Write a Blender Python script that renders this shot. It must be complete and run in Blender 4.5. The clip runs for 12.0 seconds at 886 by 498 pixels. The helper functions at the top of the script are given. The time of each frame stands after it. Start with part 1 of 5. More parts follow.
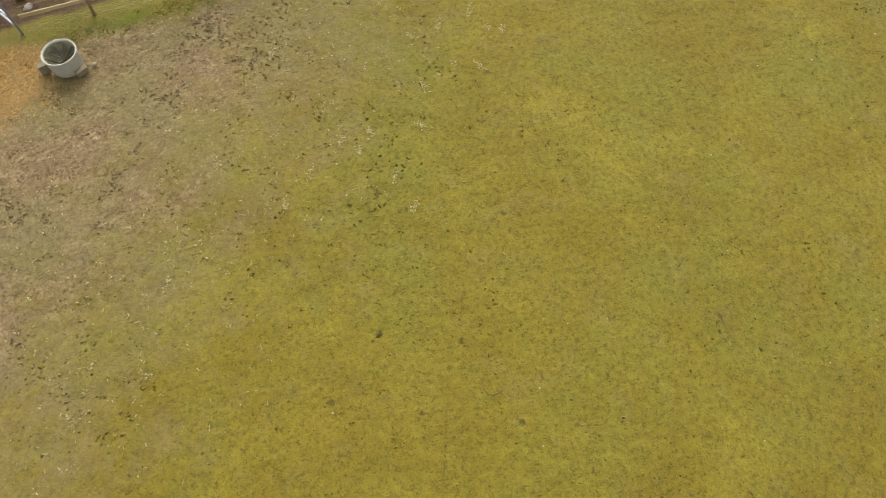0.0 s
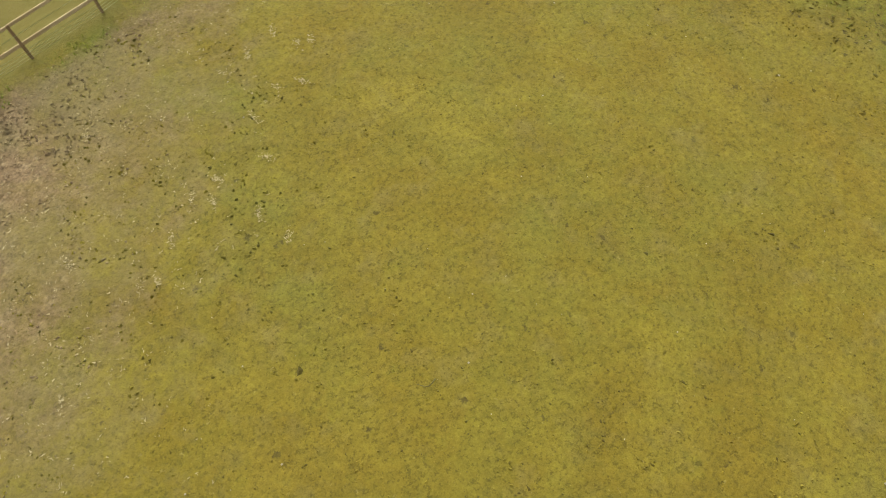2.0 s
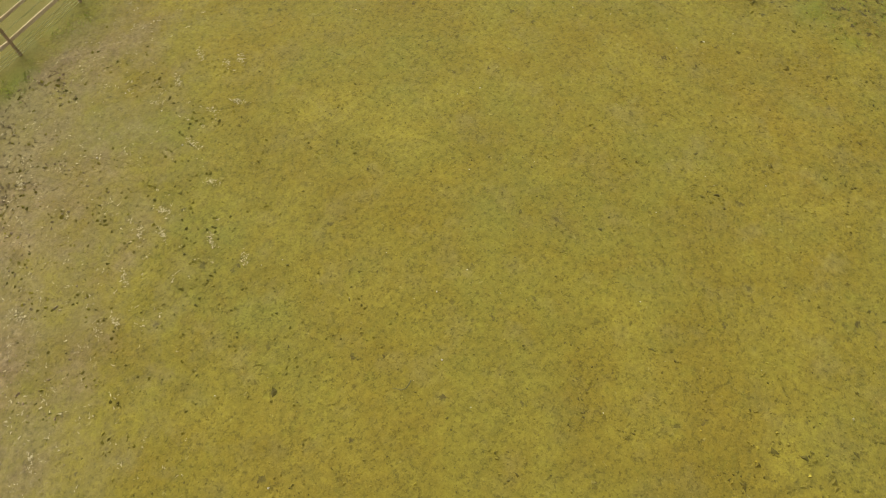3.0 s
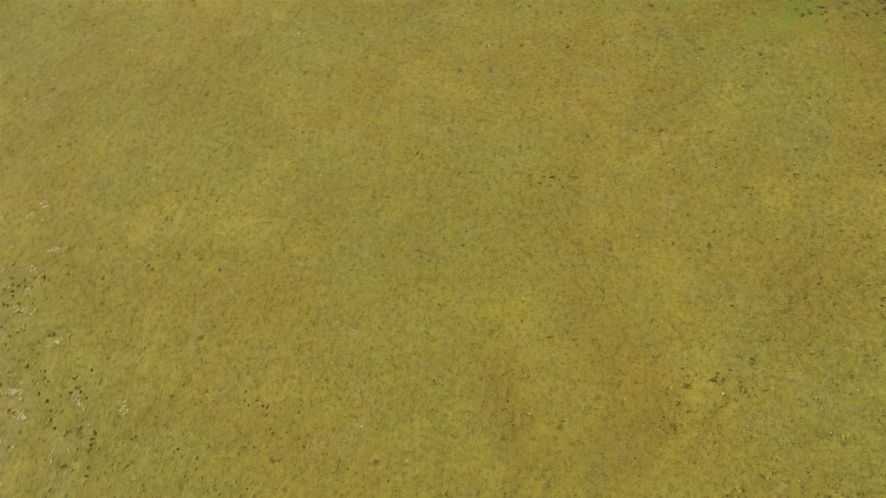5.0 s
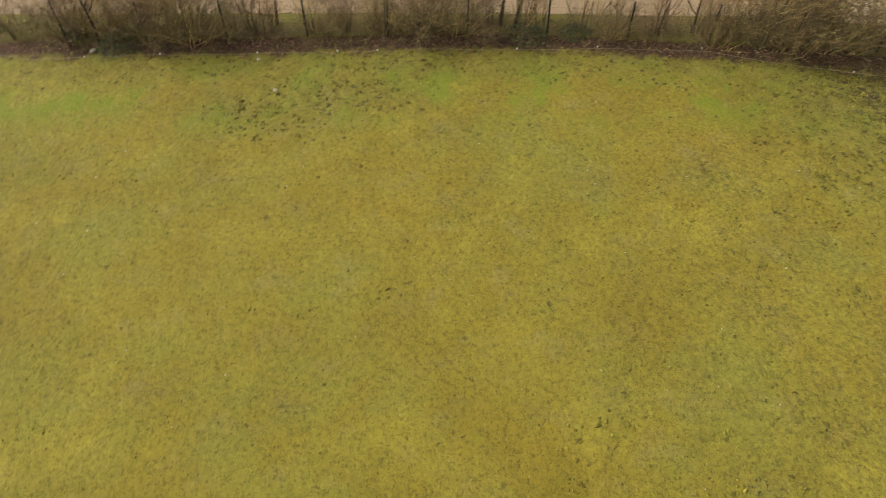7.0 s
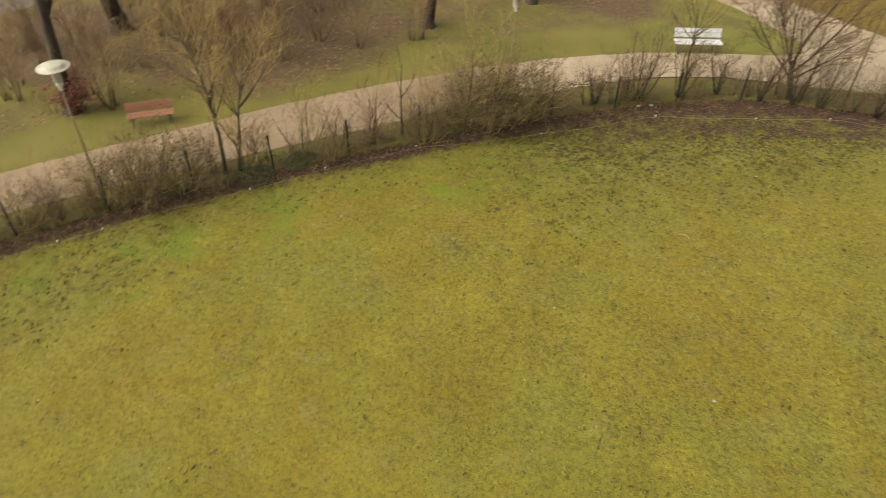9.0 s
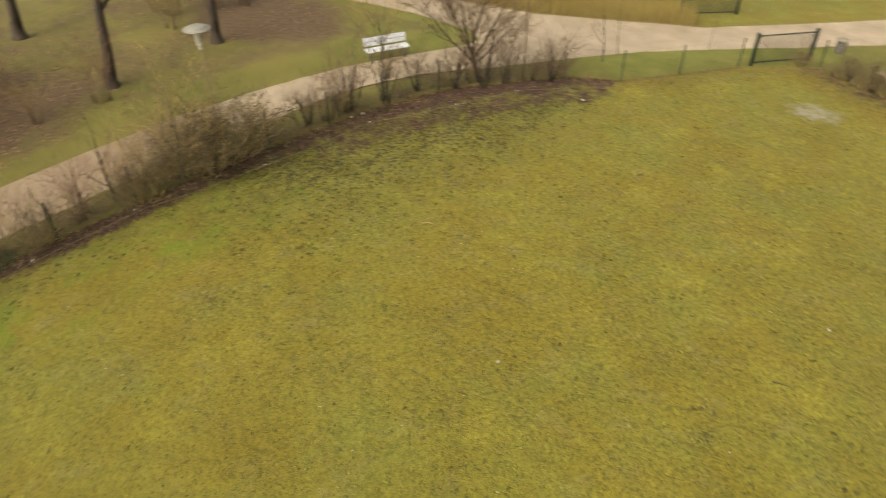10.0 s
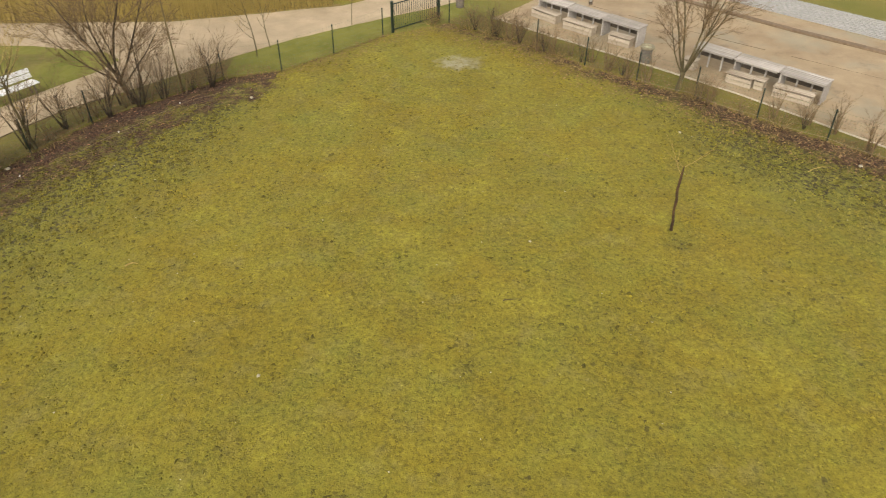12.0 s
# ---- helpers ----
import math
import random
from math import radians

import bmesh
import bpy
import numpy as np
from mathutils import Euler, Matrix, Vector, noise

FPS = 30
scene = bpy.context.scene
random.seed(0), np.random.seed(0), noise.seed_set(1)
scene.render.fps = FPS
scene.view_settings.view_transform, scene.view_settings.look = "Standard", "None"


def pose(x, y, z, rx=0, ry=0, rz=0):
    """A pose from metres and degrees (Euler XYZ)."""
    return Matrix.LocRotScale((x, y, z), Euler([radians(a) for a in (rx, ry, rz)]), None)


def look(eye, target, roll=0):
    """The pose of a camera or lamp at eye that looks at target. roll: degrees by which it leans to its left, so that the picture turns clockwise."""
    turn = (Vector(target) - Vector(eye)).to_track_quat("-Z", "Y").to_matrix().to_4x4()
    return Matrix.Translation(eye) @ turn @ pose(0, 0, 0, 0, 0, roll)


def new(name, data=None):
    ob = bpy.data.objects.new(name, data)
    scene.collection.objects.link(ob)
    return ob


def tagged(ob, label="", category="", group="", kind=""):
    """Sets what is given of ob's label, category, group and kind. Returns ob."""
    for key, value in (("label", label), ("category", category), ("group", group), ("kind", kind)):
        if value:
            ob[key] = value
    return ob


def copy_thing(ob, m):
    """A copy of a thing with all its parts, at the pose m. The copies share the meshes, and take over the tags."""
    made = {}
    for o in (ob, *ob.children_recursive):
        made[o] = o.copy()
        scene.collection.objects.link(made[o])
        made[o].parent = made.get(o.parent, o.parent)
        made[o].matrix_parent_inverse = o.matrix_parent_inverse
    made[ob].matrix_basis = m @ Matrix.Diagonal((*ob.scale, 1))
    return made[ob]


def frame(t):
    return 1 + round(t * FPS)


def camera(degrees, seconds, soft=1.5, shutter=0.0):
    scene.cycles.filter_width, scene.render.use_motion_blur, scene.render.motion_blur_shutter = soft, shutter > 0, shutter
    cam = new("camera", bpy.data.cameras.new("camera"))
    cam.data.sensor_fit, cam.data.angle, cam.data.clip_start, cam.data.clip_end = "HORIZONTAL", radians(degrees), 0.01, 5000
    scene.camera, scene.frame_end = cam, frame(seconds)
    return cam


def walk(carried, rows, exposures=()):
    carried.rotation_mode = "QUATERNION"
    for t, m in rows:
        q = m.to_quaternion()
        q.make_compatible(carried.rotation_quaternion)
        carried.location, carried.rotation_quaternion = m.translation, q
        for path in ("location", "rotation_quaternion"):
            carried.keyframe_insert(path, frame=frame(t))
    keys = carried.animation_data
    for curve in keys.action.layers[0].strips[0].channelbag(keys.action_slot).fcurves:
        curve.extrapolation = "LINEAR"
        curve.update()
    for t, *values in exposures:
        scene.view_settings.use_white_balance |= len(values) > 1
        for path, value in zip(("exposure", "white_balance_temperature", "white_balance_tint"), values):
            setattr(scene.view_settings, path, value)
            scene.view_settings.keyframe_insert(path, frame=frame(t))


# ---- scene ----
cam = camera(64.96, 12.0, soft=1.0, shutter=0.33)
PATH = [
    (0, pose(0.039, 0.312, 11.438, 25.38, 0.20, 158.26)),
    (0.5, pose(0.096, 0.284, 11.509, 25.17, -0.03, 153.27)),
    (1, pose(0.098, 0.287, 11.500, 25.15, -0.00, 147.23)),
    (1.5, pose(0.136, 0.288, 11.499, 25.23, -0.13, 140.47)),
    (2, pose(0.144, 0.284, 11.502, 25.27, -0.13, 136.10)),
    (2.5, pose(0.241, 0.322, 11.482, 25.67, -0.24, 132.19)),
    (3, pose(0.202, 0.305, 11.511, 25.45, -0.10, 127.83)),
    (3.2, pose(0.218, 0.285, 11.525, 25.54, -0.20, 125.80)),
    (4.8, pose(0.091, 0.272, 11.575, 28.02, -0.07, 106.95)),
    (5, pose(0.096, 0.284, 11.555, 28.90, -0.05, 104.65)),
    (5.5, pose(0.048, 0.294, 11.582, 31.12, -0.04, 99.27)),
    (6, pose(0.048, 0.309, 11.602, 33.57, -0.09, 93.90)),
    (6.5, pose(0.028, 0.319, 11.614, 35.99, -0.09, 88.05)),
    (7, pose(0.000, 0.330, 11.632, 38.37, -0.13, 81.96)),
    (7.2, pose(0.010, 0.321, 11.652, 39.42, -0.24, 79.46)),
    (8.8, pose(0.097, 0.054, 11.568, 47.89, -0.80, 58.52)),
    (9, pose(0.093, 0.063, 11.521, 49.00, -0.76, 55.49)),
    (9.5, pose(0.281, 0.145, 11.355, 51.60, -0.11, 43.95)),
    (10, pose(0.260, 0.141, 11.123, 51.86, 0.13, 29.68)),
    (10.5, pose(0.133, 0.064, 11.037, 51.62, -0.09, 16.52)),
    (11, pose(0.036, 0.047, 10.967, 51.60, -0.16, 9.08)),
    (11.5, pose(0.021, 0.025, 10.989, 51.53, -0.10, 4.15)),
    (12, pose(-0.002, -0.003, 10.993, 51.53, -0.05, 0.04)),
]
walk(cam, PATH, exposures=[(0.0, 1.58, 6650, 10), (12.0, 1.58, 6650, 10)])

# ---- world, sun ----
world = bpy.data.worlds.new("world")
scene.world = world
world.use_nodes = True
wn = world.node_tree
sky = wn.nodes.new("ShaderNodeTexSky")
sky.sky_type = "NISHITA"
sky.sun_disc = False
sky.sun_elevation, sky.sun_rotation = radians(38), radians(195)
sky.dust_density, sky.air_density, sky.ozone_density = 4.0, 1.0, 0.6
# thin, even cloud takes most of the blue out of the sky
cloud = wn.nodes.new("ShaderNodeHueSaturation")
cloud.inputs["Saturation"].default_value = 0.1
wn.links.new(sky.outputs[0], cloud.inputs["Color"])
wn.links.new(cloud.outputs[0], wn.nodes["Background"].inputs["Color"])
wn.nodes["Background"].inputs["Strength"].default_value = 0.128

sun = new("sun", bpy.data.lights.new("sun", "SUN"))
sun.data.energy, sun.data.angle, sun.data.color = 0.95, radians(55), (1.0, 0.95, 0.87)
SUN_AZ, SUN_EL = radians(195), radians(38)
sun.matrix_basis = look((math.sin(SUN_AZ) * math.cos(SUN_EL) * 60, math.cos(SUN_AZ) * math.cos(SUN_EL) * 60, math.sin(SUN_EL) * 60), (0, 0, 0))

rng = random.Random(7)


# ---- materials ----
def tone(r, g, b, k=0.52):
    """Linear base colour from 0-255 display values under a light that gives 1/k."""
    return tuple(((c / 255) ** 2.2) * k for c in (r, g, b)) + (1.0,)


class Net:
    """Short hand for a node material."""

    def __init__(self, name, rough=0.9, metal=0.0):
        self.mat = bpy.data.materials.new(name)
        self.mat.use_nodes = True
        self.t = self.mat.node_tree
        self.b = self.t.nodes["Principled BSDF"]
        self.b.inputs["Roughness"].default_value = rough
        self.b.inputs["Metallic"].default_value = metal
        self.b.inputs["Specular IOR Level"].default_value = 0.25
        self.pos = self.node("ShaderNodeNewGeometry").outputs["Position"]

    def node(self, kind, **given):
        n = self.t.nodes.new(kind)
        for key, value in given.items():
            n.inputs[key].default_value = value
        return n

    def link(self, a, b):
        self.t.links.new(a, b)

    def noise(self, scale, detail=3.0, rough=0.55, where=None, distortion=0.0):
        n = self.node("ShaderNodeTexNoise", Scale=scale, Detail=detail, Roughness=rough, Distortion=distortion)
        self.link(where or self.pos, n.inputs["Vector"])
        return n.outputs["Fac"]

    def ramp(self, fac, *stops):
        n = self.node("ShaderNodeValToRGB")
        e = n.color_ramp.elements
        while len(e) < len(stops):
            e.new(0.5)
        for el, (at, c) in zip(e, stops):
            el.position = at
            el.color = c if isinstance(c, tuple) else (c, c, c, 1)
        self.link(fac, n.inputs["Fac"])
        return n.outputs["Color"]

    def math(self, op, a, b=0.5, clamp=False):
        n = self.t.nodes.new("ShaderNodeMath")
        n.operation, n.use_clamp = op, clamp
        for i, v in enumerate((a, b)):
            if isinstance(v, (int, float)):
                n.inputs[i].default_value = v
            else:
                self.link(v, n.inputs[i])
        return n.outputs[0]

    def mix(self, fac, a, b, blend="MIX"):
        n = self.t.nodes.new("ShaderNodeMix")
        n.data_type, n.blend_type = "RGBA", blend
        for slot, v in ((0, fac), (6, a), (7, b)):
            if isinstance(v, (int, float, tuple)):
                n.inputs[slot].default_value = v
            else:
                self.link(v, n.inputs[slot])
        return n.outputs[2]

    def dots(self, scale, low, high, share, where=None, soft=9.0):
        """Scattered round spots: radii from low to high of a cell, on that share of the cells."""
        n = self.node("ShaderNodeTexVoronoi", Scale=scale)
        self.link(where or self.pos, n.inputs["Vector"])
        c = self.node("ShaderNodeSeparateColor")
        self.link(n.outputs["Color"], c.inputs[0])
        size = self.math("ADD", self.math("MULTIPLY", c.outputs[0], high - low), low)
        spot = self.math("MULTIPLY", self.math("SUBTRACT", size, n.outputs["Distance"]), soft, True)
        keep = self.math("MULTIPLY", self.math("SUBTRACT", share, c.outputs[1]), 8.0, True)
        return self.math("MULTIPLY", spot, keep)

    def warped(self, scale, amount):
        """The place, shaken a little by noise."""
        n = self.node("ShaderNodeTexNoise", Scale=scale, Detail=3.0)
        self.link(self.pos, n.inputs["Vector"])
        return self.mix(amount, self.pos, n.outputs["Color"])

    def attribute(self, name):
        n = self.t.nodes.new("ShaderNodeAttribute")
        n.attribute_name = name
        return n.outputs["Fac"]

    def random(self):
        return self.node("ShaderNodeObjectInfo").outputs["Random"]

    def island(self):
        return self.node("ShaderNodeNewGeometry").outputs["Random Per Island"]

    def done(self, colour, bump=None, strength=0.4, depth=0.02):
        if isinstance(colour, tuple):
            self.b.inputs["Base Color"].default_value = colour
        else:
            self.link(colour, self.b.inputs["Base Color"])
        if bump is not None:
            n = self.node("ShaderNodeBump", Strength=strength, Distance=depth)
            self.link(bump, n.inputs["Height"])
            self.link(n.outputs[0], self.b.inputs["Normal"])
        return self.mat


def earth(r, g, b):
    return tone(r, g, b, 0.36)


def turf_colour(m):
    """Short mossy pasture turf: soft patches, then tufts, then blades."""
    fine = m.noise(30, 4, 0.75)
    turf = m.ramp(m.noise(0.22, 3), (0.34, earth(153, 148, 54)), (0.5, earth(162, 149, 48)), (0.66, earth(168, 147, 45)))
    turf = m.mix(m.ramp(m.noise(0.62, 4, 0.6), (0.42, 0.0), (0.64, 0.65)), turf, earth(154, 133, 30))
    turf = m.mix(m.ramp(m.noise(1.3, 4, 0.6), (0.54, 0.0), (0.7, 0.55)), turf, earth(172, 158, 86))
    turf = m.mix(m.ramp(m.noise(0.42, 4, 0.6), (0.52, 0.0), (0.66, 0.5)), turf, earth(148, 147, 54))
    turf = m.mix(m.ramp(m.noise(2.2, 5, 0.7), (0.56, 0.0), (0.7, 0.4)), turf, earth(160, 158, 44))
    turf = m.mix(m.ramp(m.noise(1.9, 5, 0.7), (0.54, 0.0), (0.68, 0.3)), turf, earth(156, 128, 44))
    turf = m.mix(m.ramp(m.noise(0.33, 5, 0.65), (0.5, 0.0), (0.66, 0.5)), turf, earth(143, 124, 30))
    turf = m.mix(m.ramp(m.noise(0.47, 5, 0.65), (0.54, 0.0), (0.68, 0.7)), turf, earth(182, 168, 56))
    turf = m.mix(m.ramp(m.noise(0.8, 5, 0.65), (0.56, 0.0), (0.68, 0.5)), turf, earth(150, 136, 64))
    turf = m.mix(1.0, turf, m.ramp(m.noise(9, 4, 0.72), (0.34, 0.68), (0.5, 0.88), (0.66, 1.06)), "MULTIPLY")
    turf = m.mix(m.ramp(fine, (0.54, 0.0), (0.74, 0.5)), turf, earth(190, 174, 76))
    return m.mix(m.ramp(fine, (0.26, 0.65), (0.43, 0.0)), turf, earth(100, 90, 24))


def mud_colour(m):
    """Trodden bare soil, dry on top."""
    mud = m.ramp(m.noise(3.2, 5, 0.65), (0.3, earth(144, 120, 86)), (0.55, earth(168, 144, 106)), (0.75, earth(196, 174, 136)))
    mud = m.mix(m.ramp(m.noise(7, 4, 0.65), (0.42, 0.55), (0.56, 0.0)), mud, earth(122, 100, 70))
    mud = m.mix(m.ramp(m.noise(16, 4, 0.7), (0.36, 0.7), (0.5, 0.0)), mud, earth(108, 88, 60))
    mud = m.mix(m.math("MULTIPLY", m.dots(11.0, 0.1, 0.42, 0.3, m.warped(13.0, 0.16), 5.0), 0.4), mud, earth(98, 80, 56))
    mud = m.mix(m.math("MULTIPLY", m.dots(10.0, 0.1, 0.4, 0.3, m.warped(11.0, 0.16), 5.0), 0.5), mud, earth(206, 186, 148))
    mud = m.mix(m.ramp(m.noise(0.5, 3), (0.38, 0.0), (0.58, 0.65)), mud, earth(142, 132, 84))
    return m.mix(1.0, mud, m.ramp(m.noise(13, 4, 0.75), (0.34, 0.76), (0.5, 1.1), (0.66, 1.36)), "MULTIPLY")


def ground_material():
    m = Net("pasture", 0.95)
    small, fine = m.noise(6, 4, 0.65), m.noise(30, 4, 0.75)
    turf = turf_colour(m)
    shaken = m.warped(13.0, 0.16)
    # the farther pasture is hummocky, its lit tops and shaded sides painted in
    rough = m.math("MULTIPLY", m.math("MULTIPLY", m.attribute("tussock"), m.attribute("tussock")), 0.45)
    turf = m.mix(rough, turf, m.mix(1.0, turf, m.ramp(m.noise(9.5, 3, 0.7), (0.37, 0.55), (0.5, 1.06), (0.62, 1.4)), "MULTIPLY"))
    # hoof marks and painted shade of tufts and hummocks, more on rough ground
    patchy = m.math("MULTIPLY", m.ramp(m.noise(0.4, 4, 0.6), (0.38, 0.3), (0.62, 1.0)), m.attribute("tussock"))
    calm = m.math("MULTIPLY", m.math("SUBTRACT", 1.0, patchy), 0.13)
    marks = m.ramp(m.math("ADD", m.noise(8.5, 2.5, 0.6), calm), (0.37, 1.0), (0.46, 0.0))
    turf = m.mix(m.math("MULTIPLY", marks, 0.28), turf, earth(88, 75, 24))
    specks = m.ramp(m.noise(15.0, 2.5, 0.6), (0.36, 1.0), (0.45, 0.0))
    turf = m.mix(m.math("MULTIPLY", specks, 0.45), turf, earth(100, 86, 26))
    turf = m.mix(m.math("MULTIPLY", m.dots(10.0, 0.05, 0.3, 0.2, shaken), 0.4), turf, earth(206, 190, 112))
    # lush bright moss
    lush = m.ramp(fine, (0.3, earth(112, 124, 22)), (0.7, earth(150, 160, 38)))
    turf = m.mix(m.math("MULTIPLY", m.attribute("lush"), m.ramp(m.noise(0.7, 4, 0.6), (0.49, 0.0), (0.62, 0.95))), turf, lush)
    # trodden, with dark soil and painted shade between clumps
    worn = m.attribute("worn")
    turf = m.mix(m.math("MULTIPLY", worn, 0.6), turf, m.ramp(small, (0.35, earth(112, 108, 50)), (0.62, earth(150, 148, 66))))
    even = m.math("MULTIPLY", m.math("SUBTRACT", 1.0, m.math("MULTIPLY", worn, m.ramp(m.noise(0.9, 3), (0.3, 0.75), (0.56, 1.05)))), 0.3)
    gap = m.ramp(m.math("ADD", m.noise(8.0, 3, 0.65), even), (0.44, 1.0), (0.54, 0.0))
    turf = m.mix(m.math("MULTIPLY", gap, 0.88), turf, m.ramp(fine, (0.3, earth(62, 54, 36)), (0.7, earth(96, 84, 54))))
    clods = m.dots(6.5, 0.12, 0.44, m.math("MULTIPLY", worn, 1.1), shaken, 7.0)
    turf = m.mix(m.math("MULTIPLY", clods, 0.72), turf, earth(68, 60, 38))
    # mud
    mud = mud_colour(m)
    edge = m.math("ADD", m.attribute("mud"), m.math("MULTIPLY", m.math("SUBTRACT", m.noise(1.1, 6, 0.7), 0.5), 1.5))
    turf = m.mix(m.ramp(edge, (0.2, 0.0), (0.95, 0.95)), turf, mud)
    # old straw
    straw = m.ramp(m.noise(22, 4, 0.7), (0.3, earth(146, 110, 54)), (0.7, earth(208, 170, 104)))
    turf = m.mix(m.ramp(m.math("ADD", m.attribute("straw"), m.math("SUBTRACT", m.noise(2.2, 4), 0.5)), (0.35, 0.0), (0.7, 0.9)), turf, straw)
    # leaf mould under the hedge
    mould = m.ramp(m.noise(11, 5, 0.72), (0.3, earth(54, 39, 27)), (0.52, earth(90, 64, 45)), (0.7, earth(152, 111, 80)))
    mould = m.mix(m.ramp(m.noise(1.2, 4, 0.65), (0.5, 0.0), (0.66, 0.55)), mould, earth(122, 106, 56))
    edge = m.math("ADD", m.attribute("soil"), m.math("MULTIPLY", m.math("SUBTRACT", m.noise(1.9, 5, 0.7), 0.5), 1.3))
    turf = m.mix(m.ramp(edge, (0.4, 0.0), (0.66, 1.0)), turf, mould)
    # park lawn beyond, with brown leaf cover
    lawn = m.ramp(m.noise(0.35, 4), (0.35, earth(130, 126, 46)), (0.65, earth(152, 138, 62)))
    lawn = m.mix(m.ramp(fine, (0.3, 0.4), (0.5, 0.0)), lawn, earth(104, 92, 44))
    turf = m.mix(m.attribute("lawn"), turf, lawn)
    verge = m.ramp(m.noise(0.8, 4), (0.35, earth(126, 127, 42)), (0.65, earth(152, 147, 62)))
    verge = m.mix(m.ramp(fine, (0.3, 0.5), (0.48, 0.0)), verge, earth(96, 96, 36))
    verge = m.mix(m.ramp(m.noise(3.0, 4, 0.7), (0.54, 0.0), (0.72, 0.5)), verge, earth(166, 156, 88))
    turf = m.mix(m.attribute("verge"), turf, verge)
    leaf = m.ramp(m.noise(6, 5, 0.7), (0.3, earth(92, 70, 46)), (0.55, earth(126, 98, 66)), (0.75, earth(158, 130, 94)))
    edge = m.math("ADD", m.attribute("leafy"), m.math("MULTIPLY", m.math("SUBTRACT", m.noise(0.5, 5, 0.7), 0.5), 1.3))
    turf = m.mix(m.ramp(edge, (0.35, 0.0), (0.75, 0.9)), turf, leaf)
    dry = m.ramp(m.noise(12, 4, 0.7), (0.3, earth(130, 110, 56)), (0.7, earth(170, 146, 82)))
    turf = m.mix(m.ramp(m.attribute("dry"), (0.4, 0.0), (0.6, 1.0)), turf, dry)
    pale = m.ramp(m.noise(4, 5, 0.7), (0.35, earth(160, 146, 92)), (0.65, earth(196, 186, 158)))
    turf = m.mix(m.ramp(m.math("ADD", m.attribute("pale"), m.math("SUBTRACT", m.noise(2.6, 4), 0.5)), (0.5, 0.0), (0.95, 0.85)), turf, pale)
    dips = m.math("ADD", gap, m.math("MULTIPLY", marks, 0.6))
    bump = m.math("ADD", m.math("MULTIPLY", small, 1.2), m.math("ADD", m.math("MULTIPLY", fine, 0.6), m.math("MULTIPLY", dips, -0.8)))
    return m.done(turf, bump, 0.6, 0.05)


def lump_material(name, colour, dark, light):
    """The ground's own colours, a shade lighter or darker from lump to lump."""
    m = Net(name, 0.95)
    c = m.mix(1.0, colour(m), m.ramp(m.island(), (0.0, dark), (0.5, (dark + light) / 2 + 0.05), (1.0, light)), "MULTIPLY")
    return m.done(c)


def gravel_material(name, dark, light, scale=1.0, damp=0.0, browned=0.0):
    m = Net(name, 0.95)
    c = m.ramp(m.noise(0.7 * scale, 5, 0.6), (0.3, dark), (0.7, light))
    c = m.mix(m.ramp(m.noise(60, 3, 0.7), (0.35, 0.35), (0.55, 0.0)), c, tone(120, 104, 84))
    c = m.mix(m.ramp(m.noise(2.4, 5, 0.7), (0.55, 0.0), (0.8, 0.4)), c, tone(136, 118, 94))
    if browned:
        # browner towards low y, with scattered darker brown spots
        y = m.node("ShaderNodeSeparateXYZ")
        m.link(m.pos, y.inputs[0])
        along_path = m.math("ADD", m.math("MULTIPLY", y.outputs[1], 0.05), m.math("MULTIPLY", m.noise(0.6, 5, 0.6), 0.5))
        c = m.mix(m.ramp(along_path, (0.95, browned), (1.35, 0.0)), c, tone(150, 125, 94))
        c = m.mix(m.math("MULTIPLY", m.dots(7.0, 0.05, 0.3, 0.3, m.warped(9.0, 0.1)), 0.35), c, tone(128, 100, 72))
    if damp:
        c = m.mix(m.ramp(m.noise(0.45, 5, 0.6), (0.5, 0.0), (0.64, damp)), c, tone(150, 141, 118))
        c = m.mix(m.ramp(m.noise(1.1, 5, 0.7), (0.56, 0.0), (0.7, damp)), c, tone(122, 106, 84))
    return m.done(c, m.noise(70, 3, 0.7), 0.5, 0.01)


def rough_material(name, dark, light, scale=8.0, rough=0.9, stretch=(1, 1, 1), by="", spread=0.3, metal=0.0, bump=0.4):
    """Two-scale grain between dark and light; by = 'object' or 'island' shifts each piece a little."""
    m = Net(name, rough, metal)
    v = m.node("ShaderNodeVectorMath")
    v.operation = "MULTIPLY"
    v.inputs[1].default_value = stretch
    tc = m.node("ShaderNodeTexCoord")
    m.link(tc.outputs["Object"], v.inputs[0])
    grain = m.noise(scale, 5, 0.65, v.outputs[0])
    c = m.ramp(grain, (0.3, dark), (0.7, light))
    c = m.mix(m.ramp(m.noise(scale * 0.17, 3), (0.45, 0.0), (0.75, 0.45)), c, dark)
    if by:
        r = m.random() if by == "object" else m.island()
        c = m.mix(m.ramp(r, (0.0, spread), (0.6, 0.0)), c, dark)
        c = m.mix(m.ramp(r, (0.55, 0.0), (1.0, spread)), c, light)
    return m.done(c, grain, bump, 0.01)


